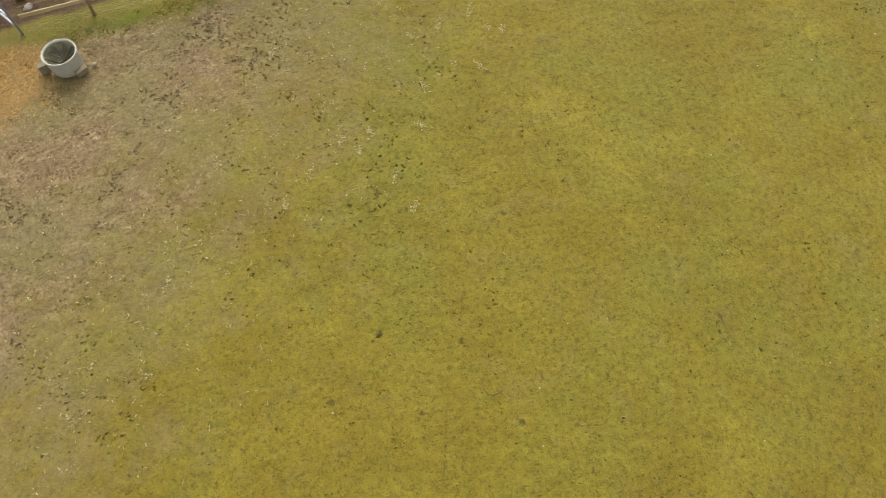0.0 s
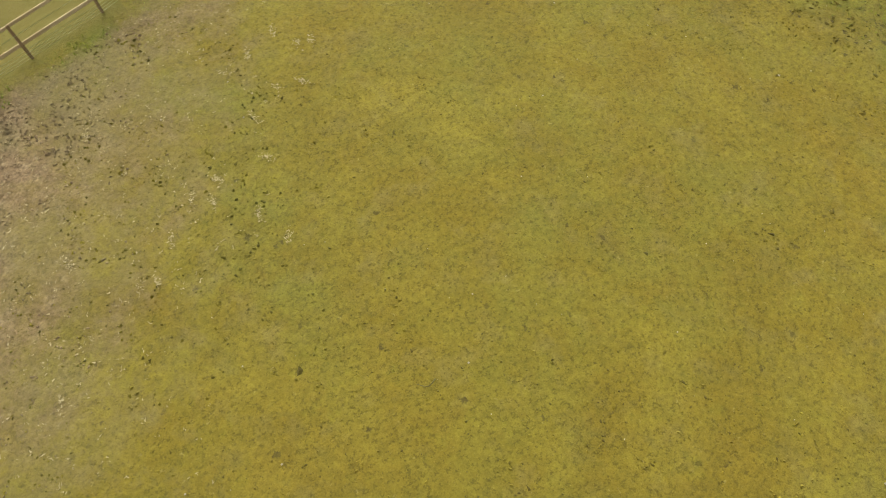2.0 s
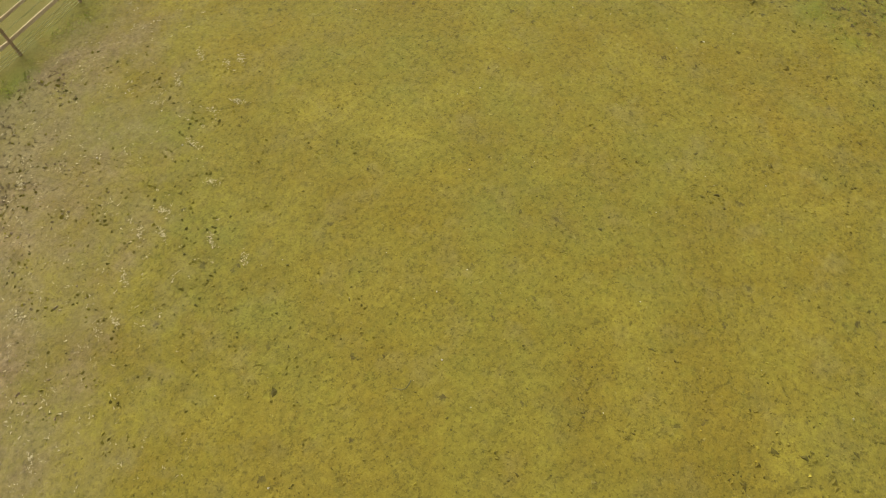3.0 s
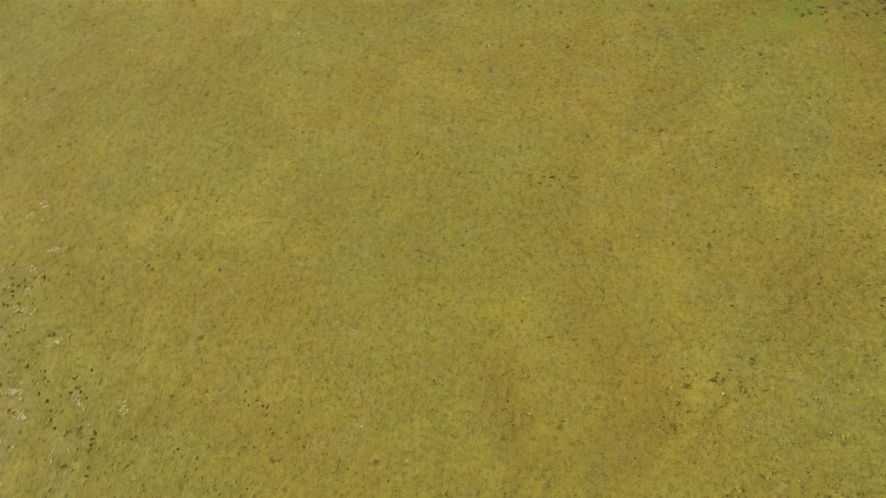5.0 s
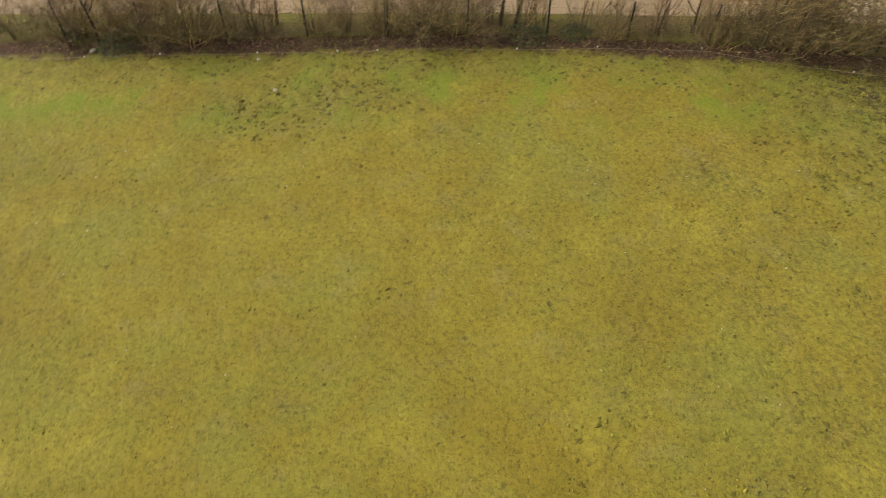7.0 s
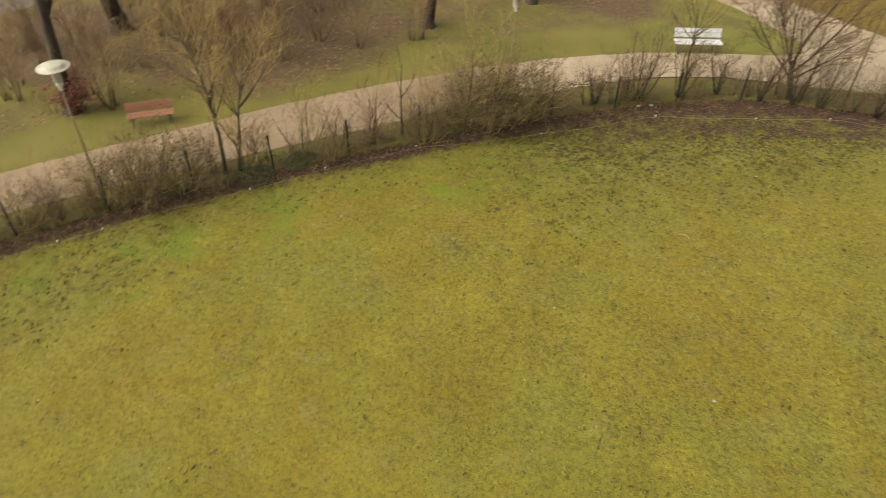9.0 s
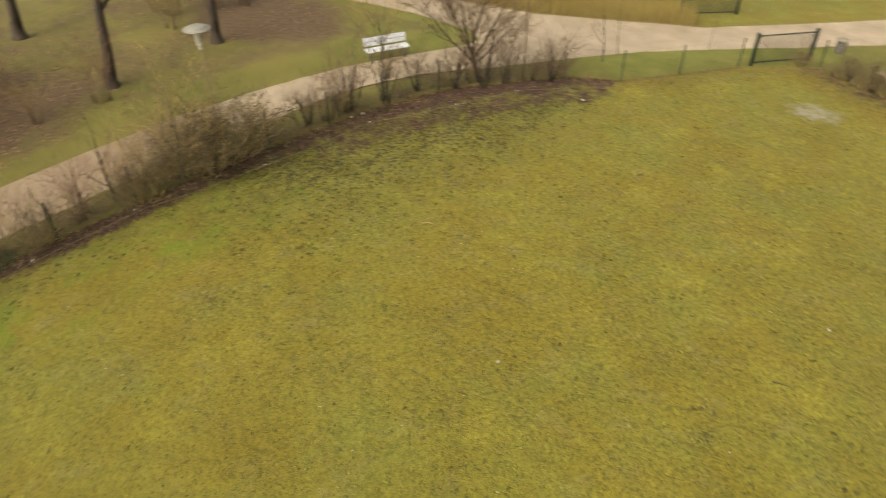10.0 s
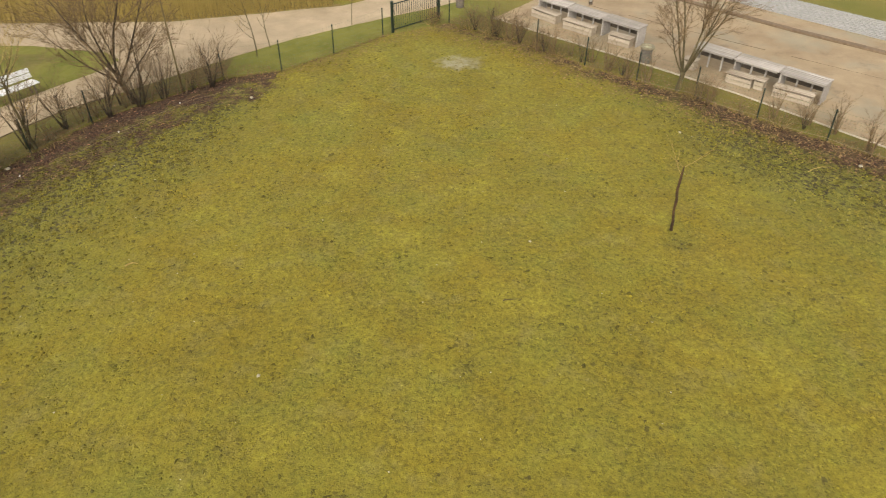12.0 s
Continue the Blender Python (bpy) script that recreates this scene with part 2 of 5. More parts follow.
M_GROUND = ground_material()
M_TUFT = lump_material("turf_tuft", turf_colour, 0.5, 1.26)
# turf colour darkened for hoof marks and for the shade beside hummocks
M_HOOF_SHADE = lump_material("hoof_mark_shade", turf_colour, 0.36, 0.74)
M_CRUMB = lump_material("soil_crumb", mud_colour, 0.82, 1.16)
M_PATH = gravel_material("path_gravel", tone(164, 143, 113), tone(198, 176, 142), browned=0.75)
M_PLAZA = gravel_material("plaza_gravel", tone(148, 126, 96), tone(180, 157, 123), damp=0.6)
M_BLADE_LUSH = rough_material("moss_blade", tone(104, 118, 34, 0.5), tone(156, 162, 54, 0.5), 3.0, by="island", spread=0.9, bump=0.0)
M_CLUMP = rough_material("turf_clump", tone(116, 108, 34, 0.42), tone(170, 154, 62, 0.42), 16.0, by="island", spread=0.8, bump=0.5)
M_STRAW = rough_material("straw", tone(160, 118, 54), tone(222, 184, 108), 3.0, by="island", spread=0.9, bump=0.0)
M_REED = rough_material("dry_grass", tone(148, 126, 64), tone(186, 160, 88), 3.0, by="island", spread=0.5, bump=0.0)
M_DEADWEED = rough_material("dead_weed", tone(92, 72, 44), tone(160, 130, 84), 3.0, by="island", spread=0.9, bump=0.0)
M_HAY = rough_material("pale_hay", tone(152, 139, 98), tone(190, 176, 134), 3.0, by="island", spread=0.9, bump=0.0)
M_LEAF = rough_material("dead_leaf", tone(60, 43, 33), tone(182, 134, 102), 5.0, by="island", spread=0.9, bump=0.0)
M_LITTER = rough_material("tan_litter", tone(108, 84, 54), tone(176, 146, 104), 5.0, by="island", spread=0.9, bump=0.0)
M_IVY = rough_material("bramble_leaf", tone(70, 70, 34), tone(132, 120, 66), 5.0, by="island", spread=0.9, bump=0.0)
M_IVYLEAF = rough_material("ivy_leaf", tone(52, 58, 34), tone(104, 104, 60), 5.0, by="island", spread=0.9, bump=0.0)
M_TWIG = rough_material("twig_bark", tone(88, 71, 49), tone(148, 122, 84), 14.0, by="island", spread=0.6, bump=0.2)
M_TWIG_TAN = rough_material("tan_twig_bark", tone(138, 114, 62), tone(194, 166, 102), 14.0, by="island", spread=0.6, bump=0.2)
M_TWIG_RED = rough_material("red_brown_twig_bark", tone(98, 72, 50), tone(152, 116, 80), 14.0, by="island", spread=0.6, bump=0.2)
M_BARK = rough_material("bark", tone(46, 38, 29), tone(94, 79, 60), 11.0, stretch=(1, 1, 0.25), bump=0.8)
M_BARK_BROWN = rough_material("brown_bark", tone(34, 24, 14), tone(92, 68, 40), 11.0, stretch=(1, 1, 0.25), bump=0.8)
M_BARK_PALE = rough_material("pale_bark", tone(70, 61, 40), tone(114, 100, 66), 11.0, stretch=(1, 1, 0.25), bump=0.7)
M_GREEN = rough_material("green_paint", tone(22, 33, 24), tone(38, 52, 38), 12.0, 0.55, bump=0.1)
M_WIRE = rough_material("green_wire", tone(70, 84, 56), tone(110, 120, 84), 12.0, 0.5, bump=0.0)
M_WIREPALE = rough_material("pale_green_wire", tone(140, 152, 100), tone(184, 190, 140), 12.0, 0.5, bump=0.0)
M_ROPE = rough_material("tan_rope", tone(122, 107, 80), tone(166, 148, 112), 30.0, bump=0.2)
M_WHITE = rough_material("white_paint", tone(214, 212, 206), tone(240, 238, 232), 9.0, 0.5, by="object", spread=0.25, bump=0.1)
M_BROWNPOLE = rough_material("olive_pole_paint", tone(100, 86, 50), tone(128, 110, 66), 9.0, 0.6, bump=0.1)
M_ORANGE = rough_material("orange_wood", tone(132, 88, 64), tone(172, 120, 90), 9.0, 0.6, stretch=(0.2, 1, 1), by="object", bump=0.2)
M_GREYWOOD = rough_material("weathered_board", tone(138, 129, 118), tone(194, 184, 170), 11.0, 0.85, stretch=(0.12, 1, 1), by="object", spread=0.5, bump=0.4)
M_BOXWOOD = rough_material("bench_board", tone(150, 134, 112), tone(196, 180, 156), 11.0, 0.85, stretch=(0.12, 1, 1), by="object", spread=0.5, bump=0.4)
M_RAIL = rough_material("rail_wood", tone(176, 152, 104), tone(222, 202, 156), 9.0, 0.8, stretch=(0.15, 1, 1), bump=0.4)
M_POST = rough_material("post_wood", tone(134, 112, 78), tone(176, 150, 108), 9.0, 0.85, stretch=(1, 1, 0.2), bump=0.4)
M_TUB = rough_material("grey_tub", tone(196, 196, 182), tone(222, 220, 206), 5.0, 0.6, bump=0.15)
M_SLIME = rough_material("dark_algae", tone(118, 120, 96), tone(186, 182, 146), 7.0, 0.5, bump=0.3)
M_KERB = rough_material("kerb_concrete", tone(176, 162, 136), tone(208, 194, 170), 12.0, by="object", bump=0.4)
M_KERBDARK = rough_material("dark_kerb", tone(104, 86, 64), tone(142, 120, 94), 12.0, by="object", bump=0.4)
M_SETT = rough_material("grey_sett", tone(142, 138, 130), tone(172, 168, 160), 9.0, by="island", spread=0.2, bump=0.3)
M_STONE = rough_material("stone", tone(110, 104, 98), tone(184, 172, 158), 9.0, by="object", bump=0.5)
M_STEEL = rough_material("galvanised_steel", tone(150, 156, 162), tone(192, 196, 200), 16.0, 0.45, metal=0.6, bump=0.1)
M_FARPATH = gravel_material("grey_path_gravel", tone(112, 102, 84), tone(140, 128, 108))
M_DULLDISH = rough_material("dull_grey_paint", tone(128, 122, 104), tone(158, 152, 132), 9.0, 0.6, bump=0.1)
M_EDGE = rough_material("edging_board", tone(84, 68, 48), tone(124, 104, 76), 11.0, stretch=(0.15, 1, 1), bump=0.3)
M_DARK = rough_material("dark_board", tone(80, 70, 58), tone(116, 104, 88), 11.0, stretch=(0.15, 1, 1), bump=0.3)
M_PALESTONE = rough_material("pale_stone", tone(150, 140, 116), tone(196, 186, 162), 9.0, by="object", bump=0.4)
M_REDLEAF = rough_material("red_brown_leaf", tone(96, 52, 40), tone(150, 92, 70), 5.0, by="island", spread=0.9, bump=0.0)
M_CREAM = rough_material("cream_paint", tone(172, 164, 136), tone(204, 196, 168), 9.0, 0.5, bump=0.1)
M_BLOCK = rough_material("dirty_block", tone(126, 116, 92), tone(166, 154, 126), 14.0, bump=0.4)
M_BIN = rough_material("dull_bin_concrete", tone(86, 80, 70), tone(130, 120, 106), 14.0, bump=0.4)
M_REDPAINT = rough_material("red_paint", tone(150, 60, 48), tone(180, 84, 66), 9.0, 0.5, bump=0.1)


# ---- mesh helpers ----
class Shape:
    """Collects vertices and faces for one mesh."""

    def __init__(self):
        self.v, self.f = [], []

    def add(self, verts, faces):
        n = len(self.v)
        self.v.extend(verts)
        self.f.extend(tuple(i + n for i in face) for face in faces)
        return self

    def box(self, centre, size, turn=0.0, tilt=0.0, c=0.008):
        """A box with chamfered edges; turn about z, tilt about its own x, in degrees."""
        hx, hy, hz = (s / 2 for s in size)
        c = min(c, hx * 0.45, hy * 0.45, hz * 0.45)
        verts, index = [], {}
        for sx in (-1, 1):
            for sy in (-1, 1):
                for sz in (-1, 1):
                    for axis in range(3):
                        p = [sx * (hx - c), sy * (hy - c), sz * (hz - c)]
                        p[axis] = (sx * hx, sy * hy, sz * hz)[axis]
                        index[(sx, sy, sz, axis)] = len(verts)
                        verts.append(p)
        faces = []
        for axis in range(3):
            u, w = (axis + 1) % 3, (axis + 2) % 3
            for s in (-1, 1):
                face = []
                for a, b in ((-1, -1), (1, -1), (1, 1), (-1, 1)):
                    k = [0, 0, 0]
                    k[axis], k[u], k[w] = s, a, b
                    face.append(index[(*k, axis)])
                faces.append(face if s > 0 else face[::-1])
            for a in (-1, 1):
                for b in (-1, 1):
                    k0, k1 = [0, 0, 0], [0, 0, 0]
                    k0[axis], k1[axis] = -1, 1
                    k0[u] = k1[u] = a
                    k0[w] = k1[w] = b
                    face = [index[(*k0, u)], index[(*k1, u)], index[(*k1, w)], index[(*k0, w)]]
                    faces.append(face if a * b < 0 else face[::-1])
        for sx in (-1, 1):
            for sy in (-1, 1):
                for sz in (-1, 1):
                    face = [index[(sx, sy, sz, k)] for k in range(3)]
                    faces.append(face if sx * sy * sz > 0 else face[::-1])
        m = pose(*centre, tilt, 0, turn)
        return self.add([tuple(m @ Vector(p)) for p in verts], faces)

    def tube(self, points, radii, sides=5, cap=True):
        pts = [Vector(p) for p in points]
        n = len(pts)
        verts = []
        for i, p in enumerate(pts):
            d = (pts[min(i + 1, n - 1)] - pts[max(i - 1, 0)]).normalized()
            a = d.cross(Vector((0.31, 0.77, 0.55))).normalized()
            if a.length < 0.1:
                a = d.cross(Vector((1, 0, 0))).normalized()
            b = d.cross(a)
            r = radii[i] if isinstance(radii, (list, tuple)) else radii
            for k in range(sides):
                t = 2 * math.pi * k / sides
                verts.append(tuple(p + a * (math.cos(t) * r) + b * (math.sin(t) * r)))
        faces = [(i * sides + k, i * sides + (k + 1) % sides, (i + 1) * sides + (k + 1) % sides, (i + 1) * sides + k) for i in range(n - 1) for k in range(sides)]
        if cap:
            faces += [tuple(range(sides))[::-1], tuple((n - 1) * sides + k for k in range(sides))]
        return self.add(verts, faces)

    def lathe(self, profile, sides=24, at=(0, 0, 0)):
        """Turns (radius, height) pairs about z."""
        verts = [(at[0] + r * math.cos(2 * math.pi * k / sides), at[1] + r * math.sin(2 * math.pi * k / sides), at[2] + z) for r, z in profile for k in range(sides)]
        faces = [(i * sides + k, i * sides + (k + 1) % sides, (i + 1) * sides + (k + 1) % sides, (i + 1) * sides + k) for i in range(len(profile) - 1) for k in range(sides)]
        return self.add(verts, faces)

    def lump(self, at, size, r, squash=0.7, rounds=0):
        """A rough stone or clod from a jittered octahedron."""
        x, y, z = at
        base = [(1, 0, 0), (0, 1, 0), (-1, 0, 0), (0, -1, 0), (0, 0, 1), (0, 0, -0.6)]
        turn = r.uniform(0, 6.28)
        cs, sn = math.cos(turn), math.sin(turn)
        verts = []
        for a, b, c in base:
            k = r.uniform(0.7, 1.25)
            a, b = (a * cs - b * sn) * k, (a * sn + b * cs) * k
            verts.append((x + a * size, y + b * size * r.uniform(0.7, 1.1), z + c * size * squash * k))
        return self.add(verts, [(0, 1, 4), (1, 2, 4), (2, 3, 4), (3, 0, 4), (1, 0, 5), (2, 1, 5), (3, 2, 5), (0, 3, 5)])

    def data(self, name, mat, smooth=False):
        me = bpy.data.meshes.new(name)
        me.from_pydata(self.v, [], self.f)
        me.materials.append(mat)
        if smooth:
            me.polygons.foreach_set("use_smooth", [True] * len(me.polygons))
        me.update()
        return me


def part(name, shape, mat, parent=None, label="", at=None, smooth=False):
    ob = new(name, shape.data(name, mat, smooth))
    if parent is not None:
        ob.parent = parent
    if at is not None:
        ob.matrix_basis = at
    return tagged(ob, label) if label else ob


def thing(name, m, label, category, group="", kind=""):
    ob = new(name)
    ob.empty_display_size = 0.2
    ob.matrix_basis = m
    return tagged(ob, label, category, group, kind)


def along(points, step):
    """Points at even steps along a polyline in plan."""
    out, carry = [], 0.0
    for (x0, y0), (x1, y1) in zip(points, points[1:]):
        d = math.hypot(x1 - x0, y1 - y0)
        s = carry
        while s < d:
            out.append((x0 + (x1 - x0) * s / d, y0 + (y1 - y0) * s / d))
            s += step
        carry = s - d
    return out


def off_line(P, line):
    """Distance of the plan points P (n, 2) from a polyline."""
    best = np.full(len(P), 1e9)
    for a, b in zip(line, line[1:]):
        a, b = np.array(a, float), np.array(b, float)
        t = np.clip(((P - a) @ (b - a)) / ((b - a) @ (b - a)), 0, 1)
        best = np.minimum(best, np.linalg.norm(P - (a + t[:, None] * (b - a)), axis=1))
    return best


def inside(P, poly):
    x, y = P[:, 0], P[:, 1]
    hit = np.zeros(len(P), bool)
    for (x0, y0), (x1, y1) in zip(poly, poly[1:] + poly[:1]):
        cross = (y0 > y) != (y1 > y)
        hit ^= cross & (x < (x1 - x0) * (y - y0) / ((y1 - y0) or 1e-9) + x0)
    return hit


# ---- plan ----
FENCE_WEST = [(-19.2, -14.4), (-18.2, -9.0), (-17.4, -3.0), (-16.7, 4.2), (-15.5, 9.5), (-14.6, 13.4), (-12.9, 18.2), (-11.35, 20.9), (-8.07, 23.95), (-6.06, 24.62), (-4.3, 26.2), (-2.5, 28.02)]
FENCE_EAST = [(0.25, 29.5), (2.0, 28.2), (3.74, 27.0), (5.38, 25.1), (7.07, 23.78), (8.82, 22.48), (10.45, 20.88), (12.14, 19.38), (13.9, 17.9), (15.6, 16.4), (17.4, 14.9), (19.2, 13.4), (21.0, 11.9), (22.8, 10.4)]
ROPE = [(-18.3, -13.0), (-17.0, -8.4), (-16.7, -5.1), (-16.19, -0.25), (-16.07, 0.82), (-15.98, 2.3), (-15.62, 4.6), (-15.25, 7.5), (-14.94, 9.6), (-14.1, 11.3), (-12.9, 14.6), (-12.2, 17.0), (-10.3, 19.6), (-8.95, 21.6), (-7.0, 23.2)]
PATH_NEAR = [(-20.4, -16), (-19.2, -8), (-18.45, -2.2), (-18.1, 0.5), (-17.4, 5.4), (-17.05, 7.6), (-16.25, 12.4), (-15.0, 17.1), (-14.2, 19.3), (-12.9, 21.25), (-10.5, 23.5), (-8.04, 25.95), (-6.04, 27.7), (-3.2, 29.6), (-0.5, 31.3), (3.0, 33.6), (9.0, 38.0)]
PATH_FAR = [(-21.9, -16), (-21.2, -8), (-20.5, -2), (-20.25, 1.1), (-19.9, 4.6), (-19.6, 7.6), (-19.15, 10.3), (-18.3, 14.3), (-17.4, 16.95), (-15.95, 20.25), (-14.4, 22.5), (-12.9, 24.4), (-12.45, 25.5)]
ROAD_NEAR = [(-13.3, 26.25), (-16.4, 26.85), (-20.1, 27.0), (-30, 27.2), (-46, 28.5)]
ROAD_FAR = [(-46, 31.2), (-30, 29.8), (-19, 29.25), (-11.8, 29.5), (-9.3, 30.15), (-6.6, 30.95), (-4.6, 31.5), (-0.9, 34.1), (3.0, 37.0), (8.0, 41.5)]
GRAVEL = PATH_NEAR + ROAD_FAR[::-1] + ROAD_NEAR[::-1] + PATH_FAR[::-1]
PLAZA = [(2.2, 30.0), (4.65, 27.74), (6.93, 25.81), (10.31, 22.72), (13.77, 18.91), (18.5, 14.2), (25.0, 8.0), (34.0, 12.0), (24.6, 21.2), (18.75, 27.1), (15.75, 30.0), (12.9, 33.0), (9.6, 36.2), (5.0, 33.2)]
FENCE_SOUTH = [(4.4, -12.75), (3.0, -12.7), (1.25, -12.6), (-0.5, -12.67), (-2.25, -12.75), (-4.0, -12.95), (-5.8, -13.15), (-7.6, -13.4), (-9.4, -13.6), (-11.2, -13.8), (-13.0, -14.0), (-14.8, -14.2), (-16.6, -14.4), (-18.4, -14.6)]
EAST_SHRUBS = [(9.1, 22.45, 0.8), (9.4, 22.2, 0.7), (11.25, 21.1, 1.0), (12.15, 20.7, 0.9), (12.85, 20.1, 1.1), (13.4, 18.9, 1.25), (14.6, 17.9, 1.1), (7.65, 23.9, 1.0), (7.05, 24.3, 0.9), (5.9, 25.7, 1.0), (5.2, 26.3, 0.8), (4.5, 26.6, 1.0), (3.95, 26.8, 0.8), (2.95, 28.0, 1.1), (2.4, 28.4, 1.0), (6.5, 24.9, 0.7), (10.3, 21.5, 0.6)]
MUD_AT, MUD_ACROSS = np.array((1.9, -8.8)), np.array((0.67, -0.74))


def masks(P):
    """What covers the ground at the plan points P."""
    west, rope = off_line(P, FENCE_WEST), off_line(P, ROPE)
    east = off_line(P, FENCE_EAST)
    south_y = np.interp(P[:, 0], [p[0] for p in FENCE_SOUTH[::-1]], [p[1] for p in FENCE_SOUTH[::-1]])
    out = {}
    field = inside(P, FENCE_WEST + FENCE_EAST + [(22.8, -13.0)] + FENCE_SOUTH)
    out["field"] = field.astype(float)
    across = (P - MUD_AT) @ MUD_ACROSS
    # bare around the tub and along the south-east side
    out["mud"] = np.clip(0.74 + across * 0.155, 0, 1) * np.clip((P[:, 1] - south_y - 0.1) * 1.2 + 0.2, 0, 1)
    out["straw"] = np.clip(1.3 - np.hypot((P[:, 0] - 5.6) * 0.8, P[:, 1] + 11.9) * 0.62, 0, 1)
    hedge = np.clip(1.25 - west / 1.0, 0, 1) * (P[:, 1] < 25) * (P[:, 0] < -6.2)
    between = inside(P, FENCE_WEST[:9] + ROPE[::-1]) * np.clip(0.35 + rope * 0.55, 0, 0.95)
    out["soil"] = np.clip(np.maximum(np.maximum(hedge, between), np.clip(1.25 - east / 1.7, 0, 1) * np.clip(0.46 + (P[:, 0] - 6) * 0.025, 0.4, 0.62) * (field + 0.3)), 0, 1)
    out["soil"] = np.maximum(out["soil"], np.clip(0.8 - off_line(P, FENCE_WEST[8:]) / 0.5, 0, 1) * 0.75)
    out["soil"] = np.maximum(out["soil"], np.clip(1.0 - np.hypot((P[:, 0] + 9.0) / 2.4, (P[:, 1] - 22.3) / 1.3), 0, 1))
    out["soil"] = np.maximum(out["soil"], np.clip((P[:, 0] - 1.2) / 1.4, 0, 1) * (P[:, 1] < south_y - 0.3) * 0.7)
    out["soil"] = np.maximum(out["soil"], np.clip(1.0 - np.abs(P[:, 1] - south_y + 0.55) / 0.3, 0, 1) * 0.5)
    out["soil"] = np.maximum(out["soil"], np.clip(1.1 - rope / 1.4, 0, 0.56) * np.clip((P[:, 1] - 12.5) / 3.0, 0, 1) * field)
    out["lush"] = np.clip(1.4 - np.abs(rope - 1.4) / 1.3, 0, 1) * field * (P[:, 1] < 13)
    out["lush"] = np.maximum(out["lush"], np.clip(1.1 - np.abs(P[:, 1] - south_y - 0.2) / 0.6, 0, 1))
    worn = np.clip(1.25 - rope / 5.4, 0, 1) * np.clip((P[:, 1] - 8.5) / 5.0, 0, 1) * np.clip((-5.5 - P[:, 0]) / 2.0, 0, 1) * 0.95
    worn = np.maximum(worn, np.clip(1.3 - np.abs(rope - 0.2) / 1.3, 0, 1) * 0.5)
    worn = np.maximum(worn, np.clip(1.3 - np.hypot((P[:, 0] + 14.6) / 1.6, (P[:, 1] + 1.0) / 4.0), 0, 1) * 0.6)
    worn = np.maximum(worn, np.clip(1.35 - np.abs(east - 1.8) / 2.9, 0, 1) * np.clip((P[:, 0] - 5.0) / 4.0, 0, 1) * 0.95)
    worn = np.maximum(worn, np.clip(1.2 - np.hypot((P[:, 0] - 6.15) / 0.7, (P[:, 1] - 14.2) / 0.6), 0, 1) * 0.8)
    out["worn"] = np.clip(np.maximum(worn, 0.1) * field, 0, 1)
    beyond = inside(P, ROAD_FAR + [(60, 90), (-60, 90), (-60, 31.2)])
    # the pasture is rougher towards the hedges
    out["tussock"] = np.clip(np.maximum(0.22 + (P[:, 1] + 1.0) / 12, 1.1 - rope / 8.0), 0.18, 1) * field
    bed = np.clip((P[:, 0] - 1.4) / 0.8, 0, 1) * (P[:, 1] < south_y - 0.35)
    out["soil"] = np.maximum(out["soil"], bed * 0.8)
    out["lawn"] = (1 - field) * (1 - beyond) * (1 - bed)
    out["verge"] = np.clip((P[:, 1] - 19.5) / 3.0, 0, 1) * (1 - field) * np.clip((P[:, 0] + 19.5) / 2.5, 0, 1) * np.clip((2.5 - P[:, 0]) / 2.0, 0, 1) * (1 - beyond)
    brown = np.clip(1.5 - np.hypot((P[:, 0] + 24.5) / 4.0, (P[:, 1] - 9.5) / 6.0), 0, 1)
    brown = np.maximum(brown, np.clip(1.5 - np.hypot((P[:, 0] + 22.0) / 4.2, (P[:, 1] - 23.0) / 3.2), 0, 1))
    brown = np.maximum(brown, np.clip(1.5 - np.hypot((P[:, 0] + 28.5) / 4.0, (P[:, 1] - 3.0) / 4.0), 0, 1))
    wood = np.clip((off_line(P, PATH_FAR) - 1.0) / 3.0, 0, 0.5) * inside(P, PATH_FAR + [(-14.0, 26.0), (-60, 27), (-60, -16)])
    strip = inside(P, FENCE_WEST[:9] + PATH_NEAR[:12][::-1])
    out["verge"] = np.maximum(out["verge"], strip * 0.4)
    behind = strip * 0.55
    behind = np.maximum(behind, np.clip(1.4 - east, 0, 1) * 0.4)
    out["leafy"] = np.maximum(np.maximum(brown, wood), behind) * (1 - field)
    far = inside(P, ROAD_FAR[:7] + [(-5.8, 33.0), (-9, 60), (-60, 60), (-60, 32)])
    width = np.interp(P[:, 0], [-24, -13, -8, -5], [6.0, 2.6, 1.6, 1.2])
    out["dry"] = far * np.clip(1.0 - (off_line(P, ROAD_FAR[:7]) - width) * 0.8, 0, 1)
    out["pale"] = np.clip(1.25 - np.hypot((P[:, 0] - 0.6) / 1.4, (P[:, 1] - 25.35) / 1.05), 0, 1)
    return out


